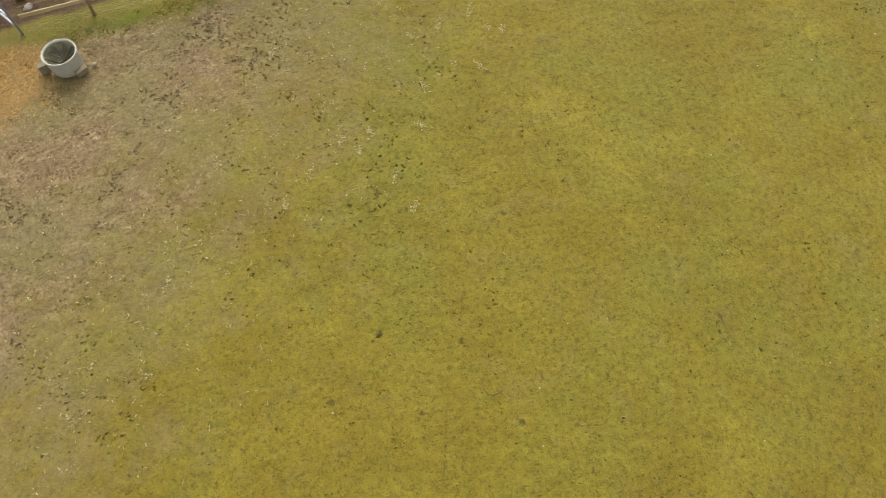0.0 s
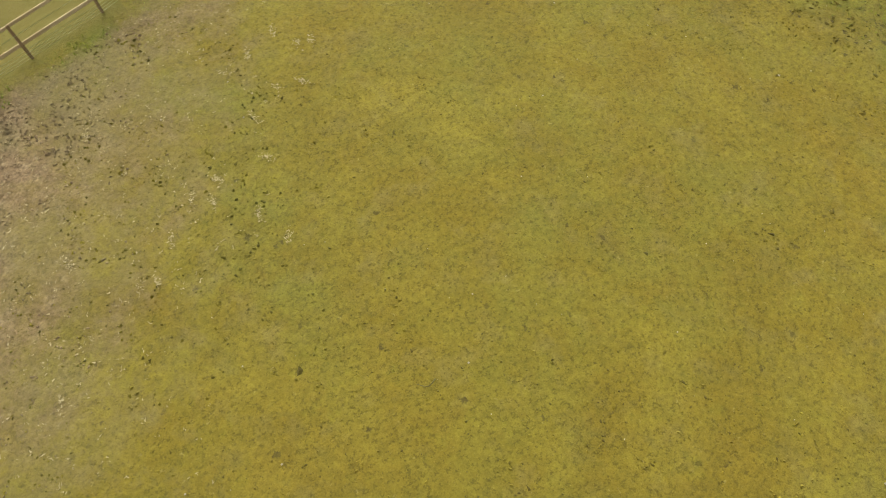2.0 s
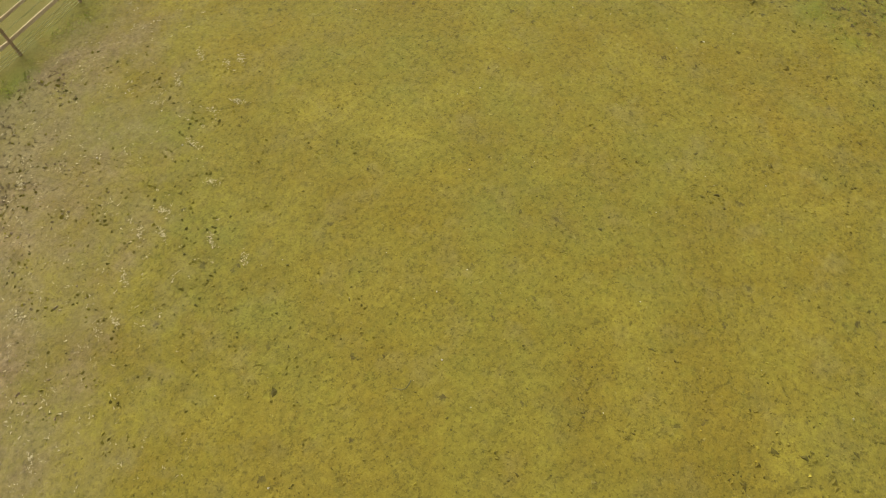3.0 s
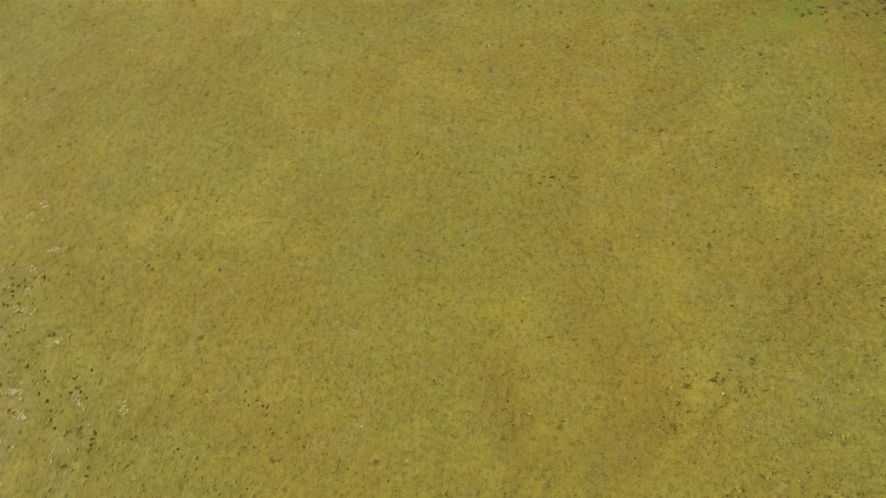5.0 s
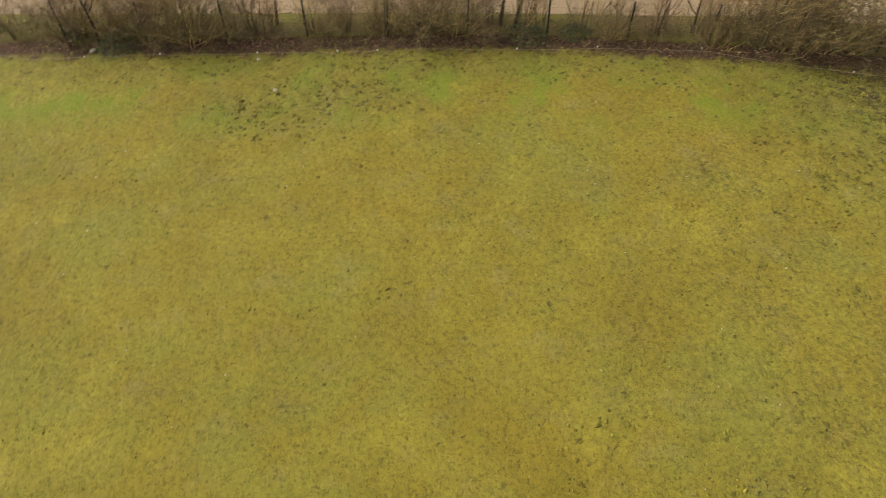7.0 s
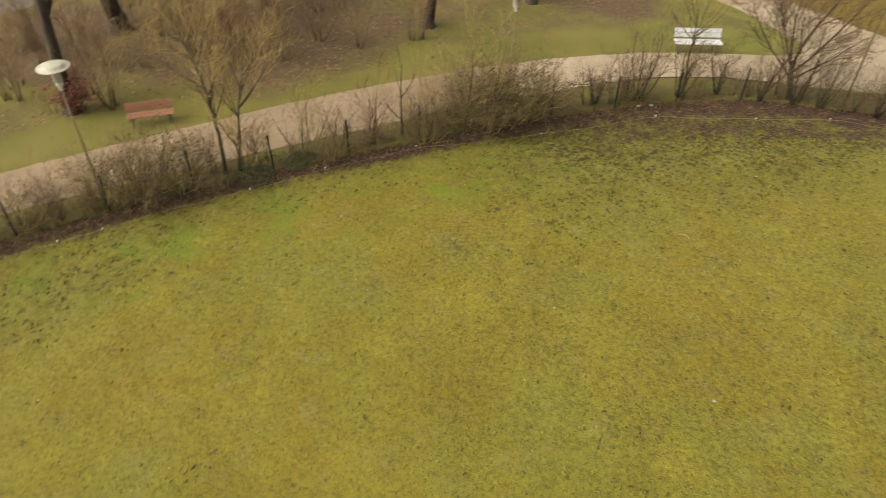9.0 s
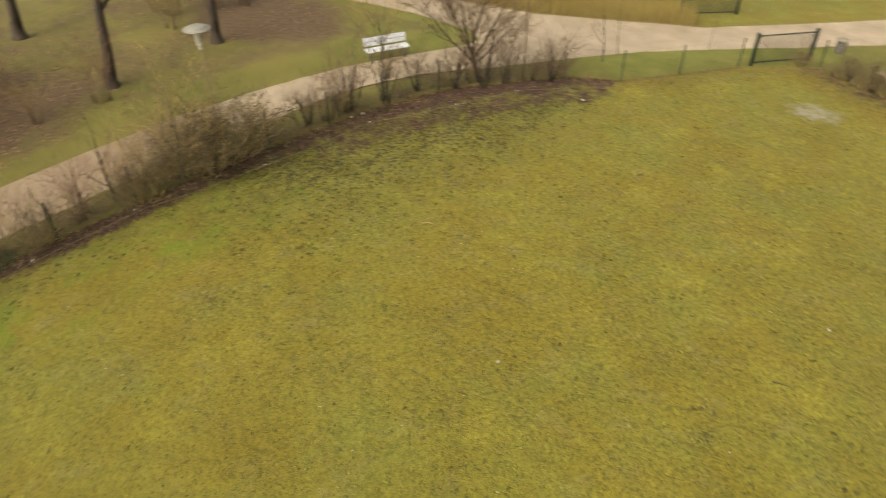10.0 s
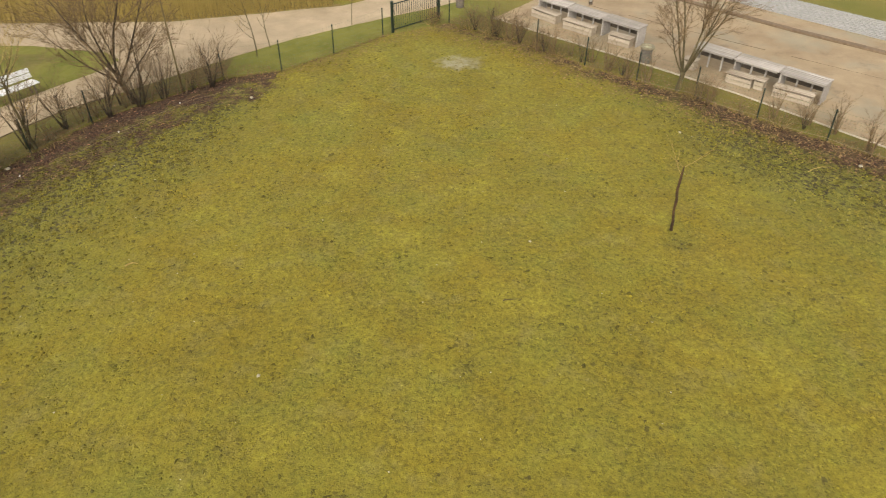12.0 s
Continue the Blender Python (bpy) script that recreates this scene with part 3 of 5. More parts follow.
# ---- ground, one sheet ----
def ground():
    def spaced(parts):
        far = [1500, 700, 300, 140, 80, 30, 8]
        a, b = parts[0][0], parts[-1][1]
        mid = [v for p0, p1, step in parts for v in np.arange(p0, p1 - 1e-6, step)] + [b]
        return np.array([a - v for v in far] + mid + [b + v for v in far[::-1]])

    xs = spaced([(-34, -17.4, 0.4), (-17.4, 16.0, 0.09), (16.0, 26.0, 0.4)])
    ys = spaced([(-20, -12.4, 0.4), (-12.4, 29.6, 0.09), (29.6, 44, 0.4)])
    X, Y = np.meshgrid(xs, ys)
    P = np.stack([X.ravel(), Y.ravel()], 1)
    k = masks(P)

    def lattice(P, size, seed):
        """Smooth random heights, 0 to 1, with bumps of that size."""
        g = np.random.RandomState(seed).rand(512, 512)
        a = seed * 0.71 + 0.4
        q = P @ np.array(((math.cos(a), -math.sin(a)), (math.sin(a), math.cos(a)))) / size + 4096.37
        i = np.floor(q).astype(int)
        f = q - i
        f = f * f * (3 - 2 * f)
        i0, i1 = i % 512, (i + 1) % 512
        a = g[i0[:, 0], i0[:, 1]] * (1 - f[:, 0]) + g[i1[:, 0], i0[:, 1]] * f[:, 0]
        b = g[i0[:, 0], i1[:, 1]] * (1 - f[:, 0]) + g[i1[:, 0], i1[:, 1]] * f[:, 0]
        return a * (1 - f[:, 1]) + b * f[:, 1]

    rough = 0.6 + 0.25 * np.clip((P[:, 1] - 1) / 9, 0, 1) + 0.5 * lattice(P, 3.1, 1) + 1.3 * k["worn"] + 0.25 * k["mud"]
    h = lattice(P, 0.9, 2) * 0.012 + lattice(P, 0.45, 3) * 0.012 + lattice(P, 0.27, 4) * 0.028
    low = lattice(P, 0.22, 5) * 0.75 + lattice(P, 0.6, 6) * 0.25
    z = (h - 0.052 - np.clip((0.34 - low) / 0.1, 0, 1) * 0.012) * rough * k["field"]
    z = np.minimum(z, 0) - 0.001
    nx = len(xs)
    faces = [(j * nx + i, j * nx + i + 1, (j + 1) * nx + i + 1, (j + 1) * nx + i) for j in range(len(ys) - 1) for i in range(nx - 1)]
    me = bpy.data.meshes.new("ground")
    me.from_pydata(np.c_[P, z].tolist(), [], faces)
    me.materials.append(M_GROUND)
    for name in ("mud", "straw", "soil", "lush", "worn", "lawn", "leafy", "dry", "pale", "verge", "tussock"):
        me.attributes.new(name, "FLOAT", "POINT").data.foreach_set("value", k[name].astype(np.float32))
    me.polygons.foreach_set("use_smooth", [True] * len(faces))
    tagged(new("ground", me), "mossy yellow-green pasture with muddy and leaf-strewn patches", "ground", kind="structure")


def sheet(name, outline, z, mat, label, category, wobble=0.08):
    """A flat surface with a slightly uneven edge, a little proud of the ground."""
    r = random.Random(len(outline))
    ring = []
    for (x0, y0), (x1, y1) in zip(outline, outline[1:] + outline[:1]):
        n = max(1, int(math.hypot(x1 - x0, y1 - y0) / 0.5))
        for i in range(n):
            ring.append((x0 + (x1 - x0) * i / n + r.uniform(-wobble, wobble), y0 + (y1 - y0) * i / n + r.uniform(-wobble, wobble)))
    bm = bmesh.new()
    vs = [bm.verts.new((x, y, z)) for x, y in ring]
    es = [bm.edges.new((a, b)) for a, b in zip(vs, vs[1:] + vs[:1])]
    bmesh.ops.triangle_fill(bm, use_beauty=True, use_dissolve=False, edges=es)
    top = list(bm.faces)
    made = bmesh.ops.extrude_face_region(bm, geom=top)
    low = [v for v in made["geom"] if isinstance(v, bmesh.types.BMVert)]
    bmesh.ops.translate(bm, verts=low, vec=(0, 0, -z - 0.1))
    bmesh.ops.recalc_face_normals(bm, faces=bm.faces)
    me = bpy.data.meshes.new(name)
    bm.to_mesh(me)
    bm.free()
    me.materials.append(mat)
    return tagged(new(name, me), label, category, kind="structure")


ground()
sheet("path", GRAVEL, 0.015, M_PATH, "pale beige gravel park path forking into a road", "path", 0.03)
sheet("pavement", PLAZA, 0.015, M_PLAZA, "sandy beige compacted gravel plaza beside the fence", "plaza", 0.02)
sheet("park_path", [(-31.0, -6.0), (-32.2, 0.2), (-34.5, 9.0), (-36.5, 16.0), (-39.5, 16.0), (-37.2, 8.4), (-34.6, -1.0), (-33.6, -6.0)], 0.015, M_FARPATH, "grey gravel path far off in the park", "path")


# ---- trees and shrubs ----
def grow(limbs, start, way, length, radius, depth, r, lift=0.12, wander=0.22, forks=(5, 5, 4), shrink=0.55):
    """Adds one limb and its side branches as (depth, points, radii)."""
    n = (6, 5, 4, 3)[min(depth, 3)]
    p, d = Vector(start), Vector(way).normalized()
    pts, radii = [p.copy()], [radius]
    for i in range(n):
        d = (d + Vector((r.uniform(-1, 1), r.uniform(-1, 1), r.uniform(-1, 1))) * wander + Vector((0, 0, lift))).normalized()
        p = p + d * (length / n)
        pts.append(p.copy())
        radii.append(max(radius * (1 - 0.8 * (i + 1) / n), 0.0036))
    limbs.append((depth, pts, radii))
    if depth >= len(forks):
        return
    for _ in range(forks[depth]):
        t = r.uniform(0.25, 0.95) * n
        i = min(int(t), n - 1)
        at = pts[i].lerp(pts[i + 1], t - i)
        axis = (pts[i + 1] - pts[i]).normalized()
        side = axis.cross(Vector((r.uniform(-1, 1), r.uniform(-1, 1), r.uniform(-1, 1)))).normalized()
        spread = r.uniform(0.6, 1.1)
        grow(limbs, at, axis + side * spread, length * shrink * r.uniform(0.7, 1.15), max(radii[i] * 0.6, 0.0045), depth + 1, r, lift, wander, forks, shrink)


def plant(name, m, limbs, bark, twig, label, category, group="", leaf=None, leaves=0, leaf_size=0.05, r=None, stem_name="trunk", crown_name="crown"):
    root = thing(name, m, label, category, group)
    wood, fine = Shape(), Shape()
    for depth, pts, radii in limbs:
        (wood if depth < 2 else fine).tube(pts, radii, (7, 5, 3, 3)[min(depth, 3)], cap=depth < 2)
    part(stem_name, wood, bark, root, smooth=True)
    if fine.v:
        part(crown_name, fine, twig, root, "bare thin twigs", smooth=True)
    if leaves:
        s = Shape()
        ends = [p for depth, pts, _ in limbs if depth >= 1 for p in pts[1:]]
        for _ in range(leaves):
            p = r.choice(ends) + Vector((r.uniform(-1, 1), r.uniform(-1, 1), r.uniform(-1, 1))) * 0.12
            a, b = r.uniform(0, 6.28), r.uniform(-0.7, 0.7)
            u = Vector((math.cos(a) * math.cos(b), math.sin(a) * math.cos(b), math.sin(b))) * leaf_size * r.uniform(0.6, 1.3)
            w = u.cross(Vector((r.uniform(-1, 1), r.uniform(-1, 1), 1))).normalized() * leaf_size * 0.4
            s.add([tuple(p), tuple(p + u * 0.5 + w), tuple(p + u), tuple(p + u * 0.5 - w)], [(0, 1, 2, 3)])
        part("foliage", s, leaf, root, "small dull olive leaves")
    return root


def shrub_limbs(r, height, stems, spread, lean=0.35, fork=(5, 3), wander=0.2, radius=0.014):
    limbs = []
    for _ in range(stems):
        a = r.uniform(0, 6.28)
        d = (math.cos(a) * lean * r.random(), math.sin(a) * lean * r.random(), 1)
        grow(limbs, (math.cos(a) * spread * r.random(), math.sin(a) * spread * r.random(), -0.03), d, height * r.uniform(0.6, 1.1), radius * r.uniform(0.6, 1.2), 1, r, 0.06, wander, (0, *fork), 0.5)
    return limbs


def ivy_clump(r, m):
    """A low heap of trailing stems under dark leaves."""
    root = thing("ivy_clump", m, "low clump of dark green ivy at the hedge foot", "ivy", "ivy clumps")
    stems, leaves = Shape(), Shape()
    for _ in range(22):
        a, l = r.uniform(0, 6.28), r.uniform(0.25, 0.6)
        stems.tube([(0.1 * math.cos(a), 0.1 * math.sin(a), 0), (l * 0.5 * math.cos(a), l * 0.5 * math.sin(a), r.uniform(0.12, 0.3)), (l * math.cos(a + 0.3), l * math.sin(a + 0.3), r.uniform(0.02, 0.12))], [0.008, 0.006, 0.004], 3, False)
    for _ in range(420):
        a, d = r.uniform(0, 6.28), 0.62 * math.sqrt(r.random())
        p = Vector((d * math.cos(a), d * math.sin(a), max(0.02, 0.34 * (1 - (d / 0.66) ** 2) * r.uniform(0.5, 1.15))))
        b = r.uniform(0, 6.28)
        u = Vector((math.cos(b), math.sin(b), r.uniform(-0.5, 0.5))) * r.uniform(0.03, 0.055)
        w = u.cross(Vector((0.2, 0.1, 1))).normalized() * 0.028
        leaves.add([tuple(p - u), tuple(p + w), tuple(p + u), tuple(p - w)], [(0, 1, 2, 3)])
    part("stems", stems, M_TWIG, root)
    part("foliage", leaves, M_IVYLEAF, root, "dark green ivy leaves")
    return root


def hedge_and_bushes():
    r = random.Random(21)
    thin = [plant("shrub", pose(-17.6, -7.4 + 0.9 * i, 0), shrub_limbs(r, 1.45 + 0.22 * i, 7 + i, 0.26, 0.4, (4, 3), 0.14, 0.018), M_TWIG, (M_TWIG, M_TWIG_TAN, M_TWIG_RED, M_TWIG_TAN)[i], "bare multi-stemmed hedge shrub with thin brown twigs", "shrub", "hedge shrubs", stem_name="woody_base", crown_name="crown") for i in range(4)]
    thick = [plant("bramble_bush", pose(x, y, 0), shrub_limbs(r, 1.75, 34, 0.6, 1.2, (5, 3), 0.36, 0.015), M_TWIG_TAN, M_TWIG, "dense tangled bramble bush with a few olive leaves", "bush", "bramble bushes", M_IVY, 900, 0.06, r, "woody_base", "crown") for x, y in ((-15.3, 12.2), (-17.1, 2.2))]
    low = [plant("cut_shrub", pose(x, y, 0), shrub_limbs(r, 1.0, 10, 0.16, 0.42, (3, 1), 0.13, 0.019), M_TWIG, M_TWIG, "low cut-back shrub with upright bare shoots", "shrub", "cut-back shrubs", stem_name="woody_base", crown_name="crown") for x, y in ((3.1, 27.75), (6.2, 24.7))]
    # along the west fence
    line = along([*FENCE_WEST[:6], (-14.2, 15.0)], 0.46)
    for i, (x, y) in enumerate(line):
        if r.random() < 0.18:
            continue
        s = r.uniform(0.5, 1.12)
        copy_thing(thin[r.randrange(4)], pose(x + r.uniform(-0.4, 0.3) - 0.25, y + r.uniform(-0.3, 0.3), 0, 0, 0, r.uniform(0, 360)) @ Matrix.Scale(s, 4))
    for x, y, s in ((-15.0, 12.9, 1.25), (-14.7, 13.7, 1.0), (-14.9, 12.2, 0.95), (-15.6, 11.3, 0.5), (-16.9, 3.2, 0.85), (-17.2, 1.2, 0.8), (-17.5, -0.7, 0.62), (-17.8, -5.5, 0.85), (-17.5, -4.2, 0.95), (-17.7, -3.3, 0.6), (-18.3, -6.6, 0.7), (-13.6, 17.3, 0.5), (-15.2, 10.2, 0.6), (-16.0, 7.4, 0.5), (-18.2, -7.6, 0.7)):
        copy_thing(thick[r.randrange(2)], pose(x, y, 0, 0, 0, r.uniform(0, 360)) @ Matrix.Scale(s, 4))
    for x, y, s in ((-14.1, 15.9, 1.1), (-12.4, 19.3, 0.7), (-11.5, 20.9, 0.8), (-10.8, 21.7, 0.7), (-9.2, 22.7, 0.8), (-7.9, 23.7, 0.6), (-13.7, 16.7, 0.9), (-11.8, 20.5, 0.9), (-10.2, 22.1, 0.7), (-8.6, 23.0, 0.8)):
        copy_thing(thin[(0, 2)[r.randrange(2)]], pose(x, y, 0, 0, 0, r.uniform(0, 360)) @ Matrix.Scale(s, 4))
    dark = [plant("hedge_shrub", pose(x, y, 0), shrub_limbs(r, 1.9 + 0.3 * i, 9, 0.16, 0.55, (6, 4), 0.13, 0.024), M_BARK, M_TWIG, "dark bare multi-stemmed shrub beside the pasture fence", "shrub", "dark hedge shrubs", stem_name="woody_base", crown_name="crown") for i, (x, y) in enumerate(((-8.35, 23.3), (-12.85, 18.9)))]
    for x, y, k in ((-9.75, 22.35, 0.9), (-10.35, 21.7, 0.8), (-11.2, 21.0, 1.0), (-12.2, 20.1, 0.9), (-13.4, 17.5, 1.15), (-13.6, 17.2, 0.8), (-14.05, 16.1, 0.8), (-8.9, 22.9, 0.5)):
        copy_thing(dark[r.randrange(2)], pose(x, y, 0, 0, 0, r.uniform(0, 360)) @ Matrix.Scale(k, 4))
    # ivy at the foot of the hedge
    ivy = [ivy_clump(r, pose(x, y, 0, 0, 0, a)) for x, y, a in ((-17.5, -6.2, 0), (-16.3, 5.0, 80))]
    for x, y, k in ((-16.3, 6.4, 0.7), (-18.2, -7.4, 0.8)):
        copy_thing(ivy[r.randrange(2)], pose(x, y, 0, 0, 0, r.uniform(0, 360)) @ Matrix.Diagonal((k * 1.2, k, k * 0.7, 1)))
    # along the east fence
    for x, y, s in EAST_SHRUBS:
        copy_thing(low[r.randrange(2)], pose(x - 0.28, y - 0.33, 0, 0, 0, r.uniform(0, 360)) @ Matrix.Scale(s, 4))
    for x, y, s in ((1.6, 28.75, 1.0), (-0.45, 29.3, 0.7), (9.3, 22.1, 0.8)):
        copy_thing(thin[(0, 2)[r.randrange(2)]], pose(x, y, 0, 0, 0, r.uniform(0, 360)) @ Matrix.Scale(s * 0.62, 4))
    for x, y, k in ((1.35, 28.7, 0.62), (2.2, 28.0, 0.6), (3.1, 27.3, 0.55), (4.0, 26.45, 0.5), (5.3, 25.4, 0.45), (6.6, 24.2, 0.48), (8.9, 22.3, 0.42), (11.7, 20.1, 0.42)):
        copy_thing(dark[r.randrange(2)], pose(x, y, 0, 0, 0, r.uniform(0, 360)) @ Matrix.Scale(k, 4))
    # low tangles in the corner and under the fence
    for x, y, s in ((1.1, 28.85, 0.36), (1.9, 28.25, 0.4), (2.7, 27.7, 0.38), (3.6, 26.9, 0.3), (4.5, 26.0, 0.3), (8.7, 22.3, 0.32), (-0.5, 29.2, 0.3), (11.0, 20.2, 0.26)):
        copy_thing(thick[r.randrange(2)], pose(x, y, 0, 0, 0, r.uniform(0, 360)) @ Matrix.Diagonal((s * 1.2, s * 1.2, s, 1)))
    # undergrowth in the park
    for i in range(40):
        x, y = r.uniform(-30.0, -21.2), r.uniform(-6.0, 15.0)
        if i > 34:
            x, y = r.gauss(-26.5, 2.0), r.gauss(21.5, 2.6)
        if x > -20.6:
            continue
        copy_thing(thin[(1, 3, 2)[r.randrange(3)]], pose(x, y, 0, 0, 0, r.uniform(0, 360)) @ Matrix.Scale(r.uniform(0.6, 1.5), 4))


def park_thicket():
    """Tall twiggy red-brown bushes on the leaf cover beyond the path."""
    r = random.Random(44)
    model = [plant("thicket_bush", pose(x, y, 0), shrub_limbs(r, 2.6, 9, 0.3, 0.6, (8, 6), 0.2, 0.02), M_TWIG_RED, M_TWIG_RED, "tall twiggy red-brown bush on fallen leaves", "bush", "thicket bushes", stem_name="woody_base", crown_name="crown") for x, y in ((-24.6, 9.4), (-23.2, 7.2))]
    for x, y, k in ((-26.3, 8.2, 1.1), (-25.2, 6.3, 0.9), (-27.5, 10.4, 1.2), (-23.4, 10.6, 0.8), (-28.4, 7.4, 1.1), (-25.8, 12.0, 0.9), (-26.9, 21.2, 1.0), (-25.0, 22.8, 0.9), (-28.0, 23.0, 1.1)):
        copy_thing(model[r.randrange(2)], pose(x, y, 0, 0, 0, r.uniform(0, 360)) @ Matrix.Scale(k, 4))


def park_trees():
    r = random.Random(5)
    for x, y, rad, h in ((-22.2, 14.88, 0.2, 8), (-29.5, 16.2, 0.22, 9), (-21.9, 19.95, 0.2, 8), (-22.95, 1.6, 0.22, 9), (-28.3, 4.6, 0.34, 10), (-33.0, 22.0, 0.25, 9)):
        limbs = []
        grow(limbs, (0, 0, -0.1), (r.uniform(-0.12, 0.12), r.uniform(-0.12, 0.12), 1), h, rad, 0, r, 0.12, 0.07, (7, 5, 3), 0.5)
        trunk = limbs[0]
        # side branches only above head height
        keep = [trunk] + [l for l in limbs[1:] if l[1][0].z > 2.6]
        flare = Shape()
        root = plant("park_tree", pose(x, y, 0), keep, M_BARK, M_TWIG, "leafless park tree with a dark rough trunk", "tree", "park trees")
        flare.lathe([(rad * 1.75, -0.05), (rad * 1.35, 0.12), (rad * 1.1, 0.4), (rad * 0.9, 0.7)], 9)
        part("root_flare", flare, M_BARK, root, smooth=True)


def hedge_trees():
    r = random.Random(12)
    # the forked tree in the hedge
    limbs = []
    grow(limbs, (0, 0, -0.1), (-0.32, 0.05, 1), 1.15, 0.1, 0, r, 0.02, 0.05, ())
    trunk = limbs[0][1]
    limbs[0] = (0, trunk, [0.12, 0.105, 0.098, 0.092, 0.086, 0.08, 0.074])
    for at, way, length, rad in ((6, (-0.62, 0.1, 1), 3.7, 0.05), (6, (0.06, 0.2, 1), 3.9, 0.056), (5, (0.55, 0.0, 1), 3.6, 0.046), (4, (-1.15, -0.1, 0.75), 3.1, 0.036), (4, (0.3, -0.4, 1), 2.8, 0.034), (3, (-0.6, 0.35, 0.9), 2.6, 0.03), (6, (-0.25, -0.3, 1), 3.4, 0.042), (4, (0.9, 0.2, 0.8), 2.6, 0.032)):
        grow(limbs, trunk[at], way, length, rad, 1, r, 0.09, 0.16, (0, 11, 8, 5), 0.46)
    for x, y, way, length, rad in ((0.3, 0.05, (0.08, 0, 1), 2.4, 0.045), (-0.45, -0.15, (-0.3, 0, 1), 2.0, 0.035), (0.12, 0.1, (0.3, 0.1, 1), 2.2, 0.035)):
        grow(limbs, (x, y, -0.05), way, length, rad, 1, r, 0.06, 0.13, (0, 7, 5), 0.45)
    plant("forked_tree", pose(-10.6, 21.9, 0), limbs, M_BARK, M_TWIG, "leafless forked tree with dark bark in the hedge", "tree")
    # slimmer ones
    for x, y, h, rad, way, bark, forks in ((-12.6, 18.8, 3.2, 0.06, (-0.22, 0.1, 1), M_BARK_PALE, (11, 7, 4)), (-16.95, 4.4, 4.0, 0.065, (-0.12, 0.05, 1), M_BARK_PALE, (15, 9, 6)), (-16.75, 4.75, 3.7, 0.055, (0.1, 0.15, 1), M_BARK_PALE, (12, 8, 5)), (-14.65, 12.1, 3.0, 0.05, (0.0, 0.0, 1), M_BARK_PALE, (7, 6, 3)), (-14.95, 11.4, 3.0, 0.045, (0.12, 0.0, 1), M_BARK_PALE, (7, 6, 3)), (-15.9, 9.7, 2.4, 0.04, (-0.05, 0, 1), M_BARK, (4, 3)), (-17.9, -1.9, 2.6, 0.045, (-0.1, 0.1, 1), M_BARK, (6, 5, 3)), (-17.7, -6.8, 2.8, 0.045, (0.1, 0.1, 1), M_BARK, (6, 5, 3)), (-7.25, 25.9, 2.6, 0.025, (0, 0, 1), M_BARK_PALE, (6, 4)), (-6.9, 26.75, 2.2, 0.02, (0, 0, 1), M_BARK_PALE, (5, 3)), (-3.9, 29.2, 1.8, 0.018, (0, 0, 1), M_BARK_PALE, (4, 3))):
        limbs = []
        grow(limbs, (0, 0, -0.1), way, h, rad, 0, r, 0.1, 0.1, forks, 0.48)
        plant("slim_tree", pose(x, y, 0), limbs, bark, M_TWIG_TAN if bark is M_BARK_PALE else M_TWIG, "slim leafless young tree with thin upright branches", "tree", "slim hedge trees")
    # vase-shaped tree by the east fence
    limbs = []
    grow(limbs, (0, 0, -0.1), (0.05, 0, 1), 0.8, 0.13, 0, r, 0.02, 0.04, ())
    limbs[0] = (0, limbs[0][1], [0.12, 0.105, 0.1, 0.095, 0.09, 0.085, 0.08])
    top = limbs[0][1][-2]
    for way, length, rad in (((-0.35, 0.1, 1), 4.0, 0.042), ((-0.1, 0.25, 1), 4.2, 0.045), ((0.25, 0.2, 1), 4.2, 0.045), ((0.5, 0.0, 1), 4.0, 0.042), ((0.75, 0.2, 1), 4.0, 0.04), ((0.1, -0.3, 1), 3.2, 0.032), ((-0.6, -0.1, 0.8), 2.4, 0.035)):
        grow(limbs, top, way, length, rad, 1, r, 0.07, 0.1, (0, 10, 8, 3), 0.4)
    plant("vase_shaped_tree", pose(8.35, 22.95, 0), limbs, M_BARK_PALE, M_TWIG, "leafless vase-shaped tree with pale greenish bark", "tree")
    # young tree in the pasture
    limbs = []
    grow(limbs, (0, 0, -0.1), (-0.05, 0, 1), 2.0, 0.055, 0, r, 0.02, 0.02, ())
    crooked = [p + Vector((dx, 0.4 * dx, 0)) for p, dx in zip(limbs[0][1], (0, 0.02, -0.02, 0.012, -0.025, 0.02, 0.045))]
    limbs[0] = (0, crooked, [0.05, 0.038, 0.033, 0.041, 0.035, 0.036, 0.018])
    top = crooked[-1]
    fine = []
    for way, length in (((-0.7, 0.3, 1), 1.2), ((-0.95, -0.2, 0.6), 0.9), ((0.9, 0.1, 0.35), 1.15), ((0.1, -0.6, 0.7), 0.5)):
        grow(fine, top - Vector((0, 0, r.uniform(0, 0.3))), way, length, 0.0095, 2, r, 0.02, 0.12, (0, 0, 2), 0.35)
    plant("young_tree", pose(6.02, 14.7, 0), limbs + fine, M_BARK_BROWN, M_TWIG_TAN, "young leafless tree with crooked dark trunk and pale twigs", "tree")


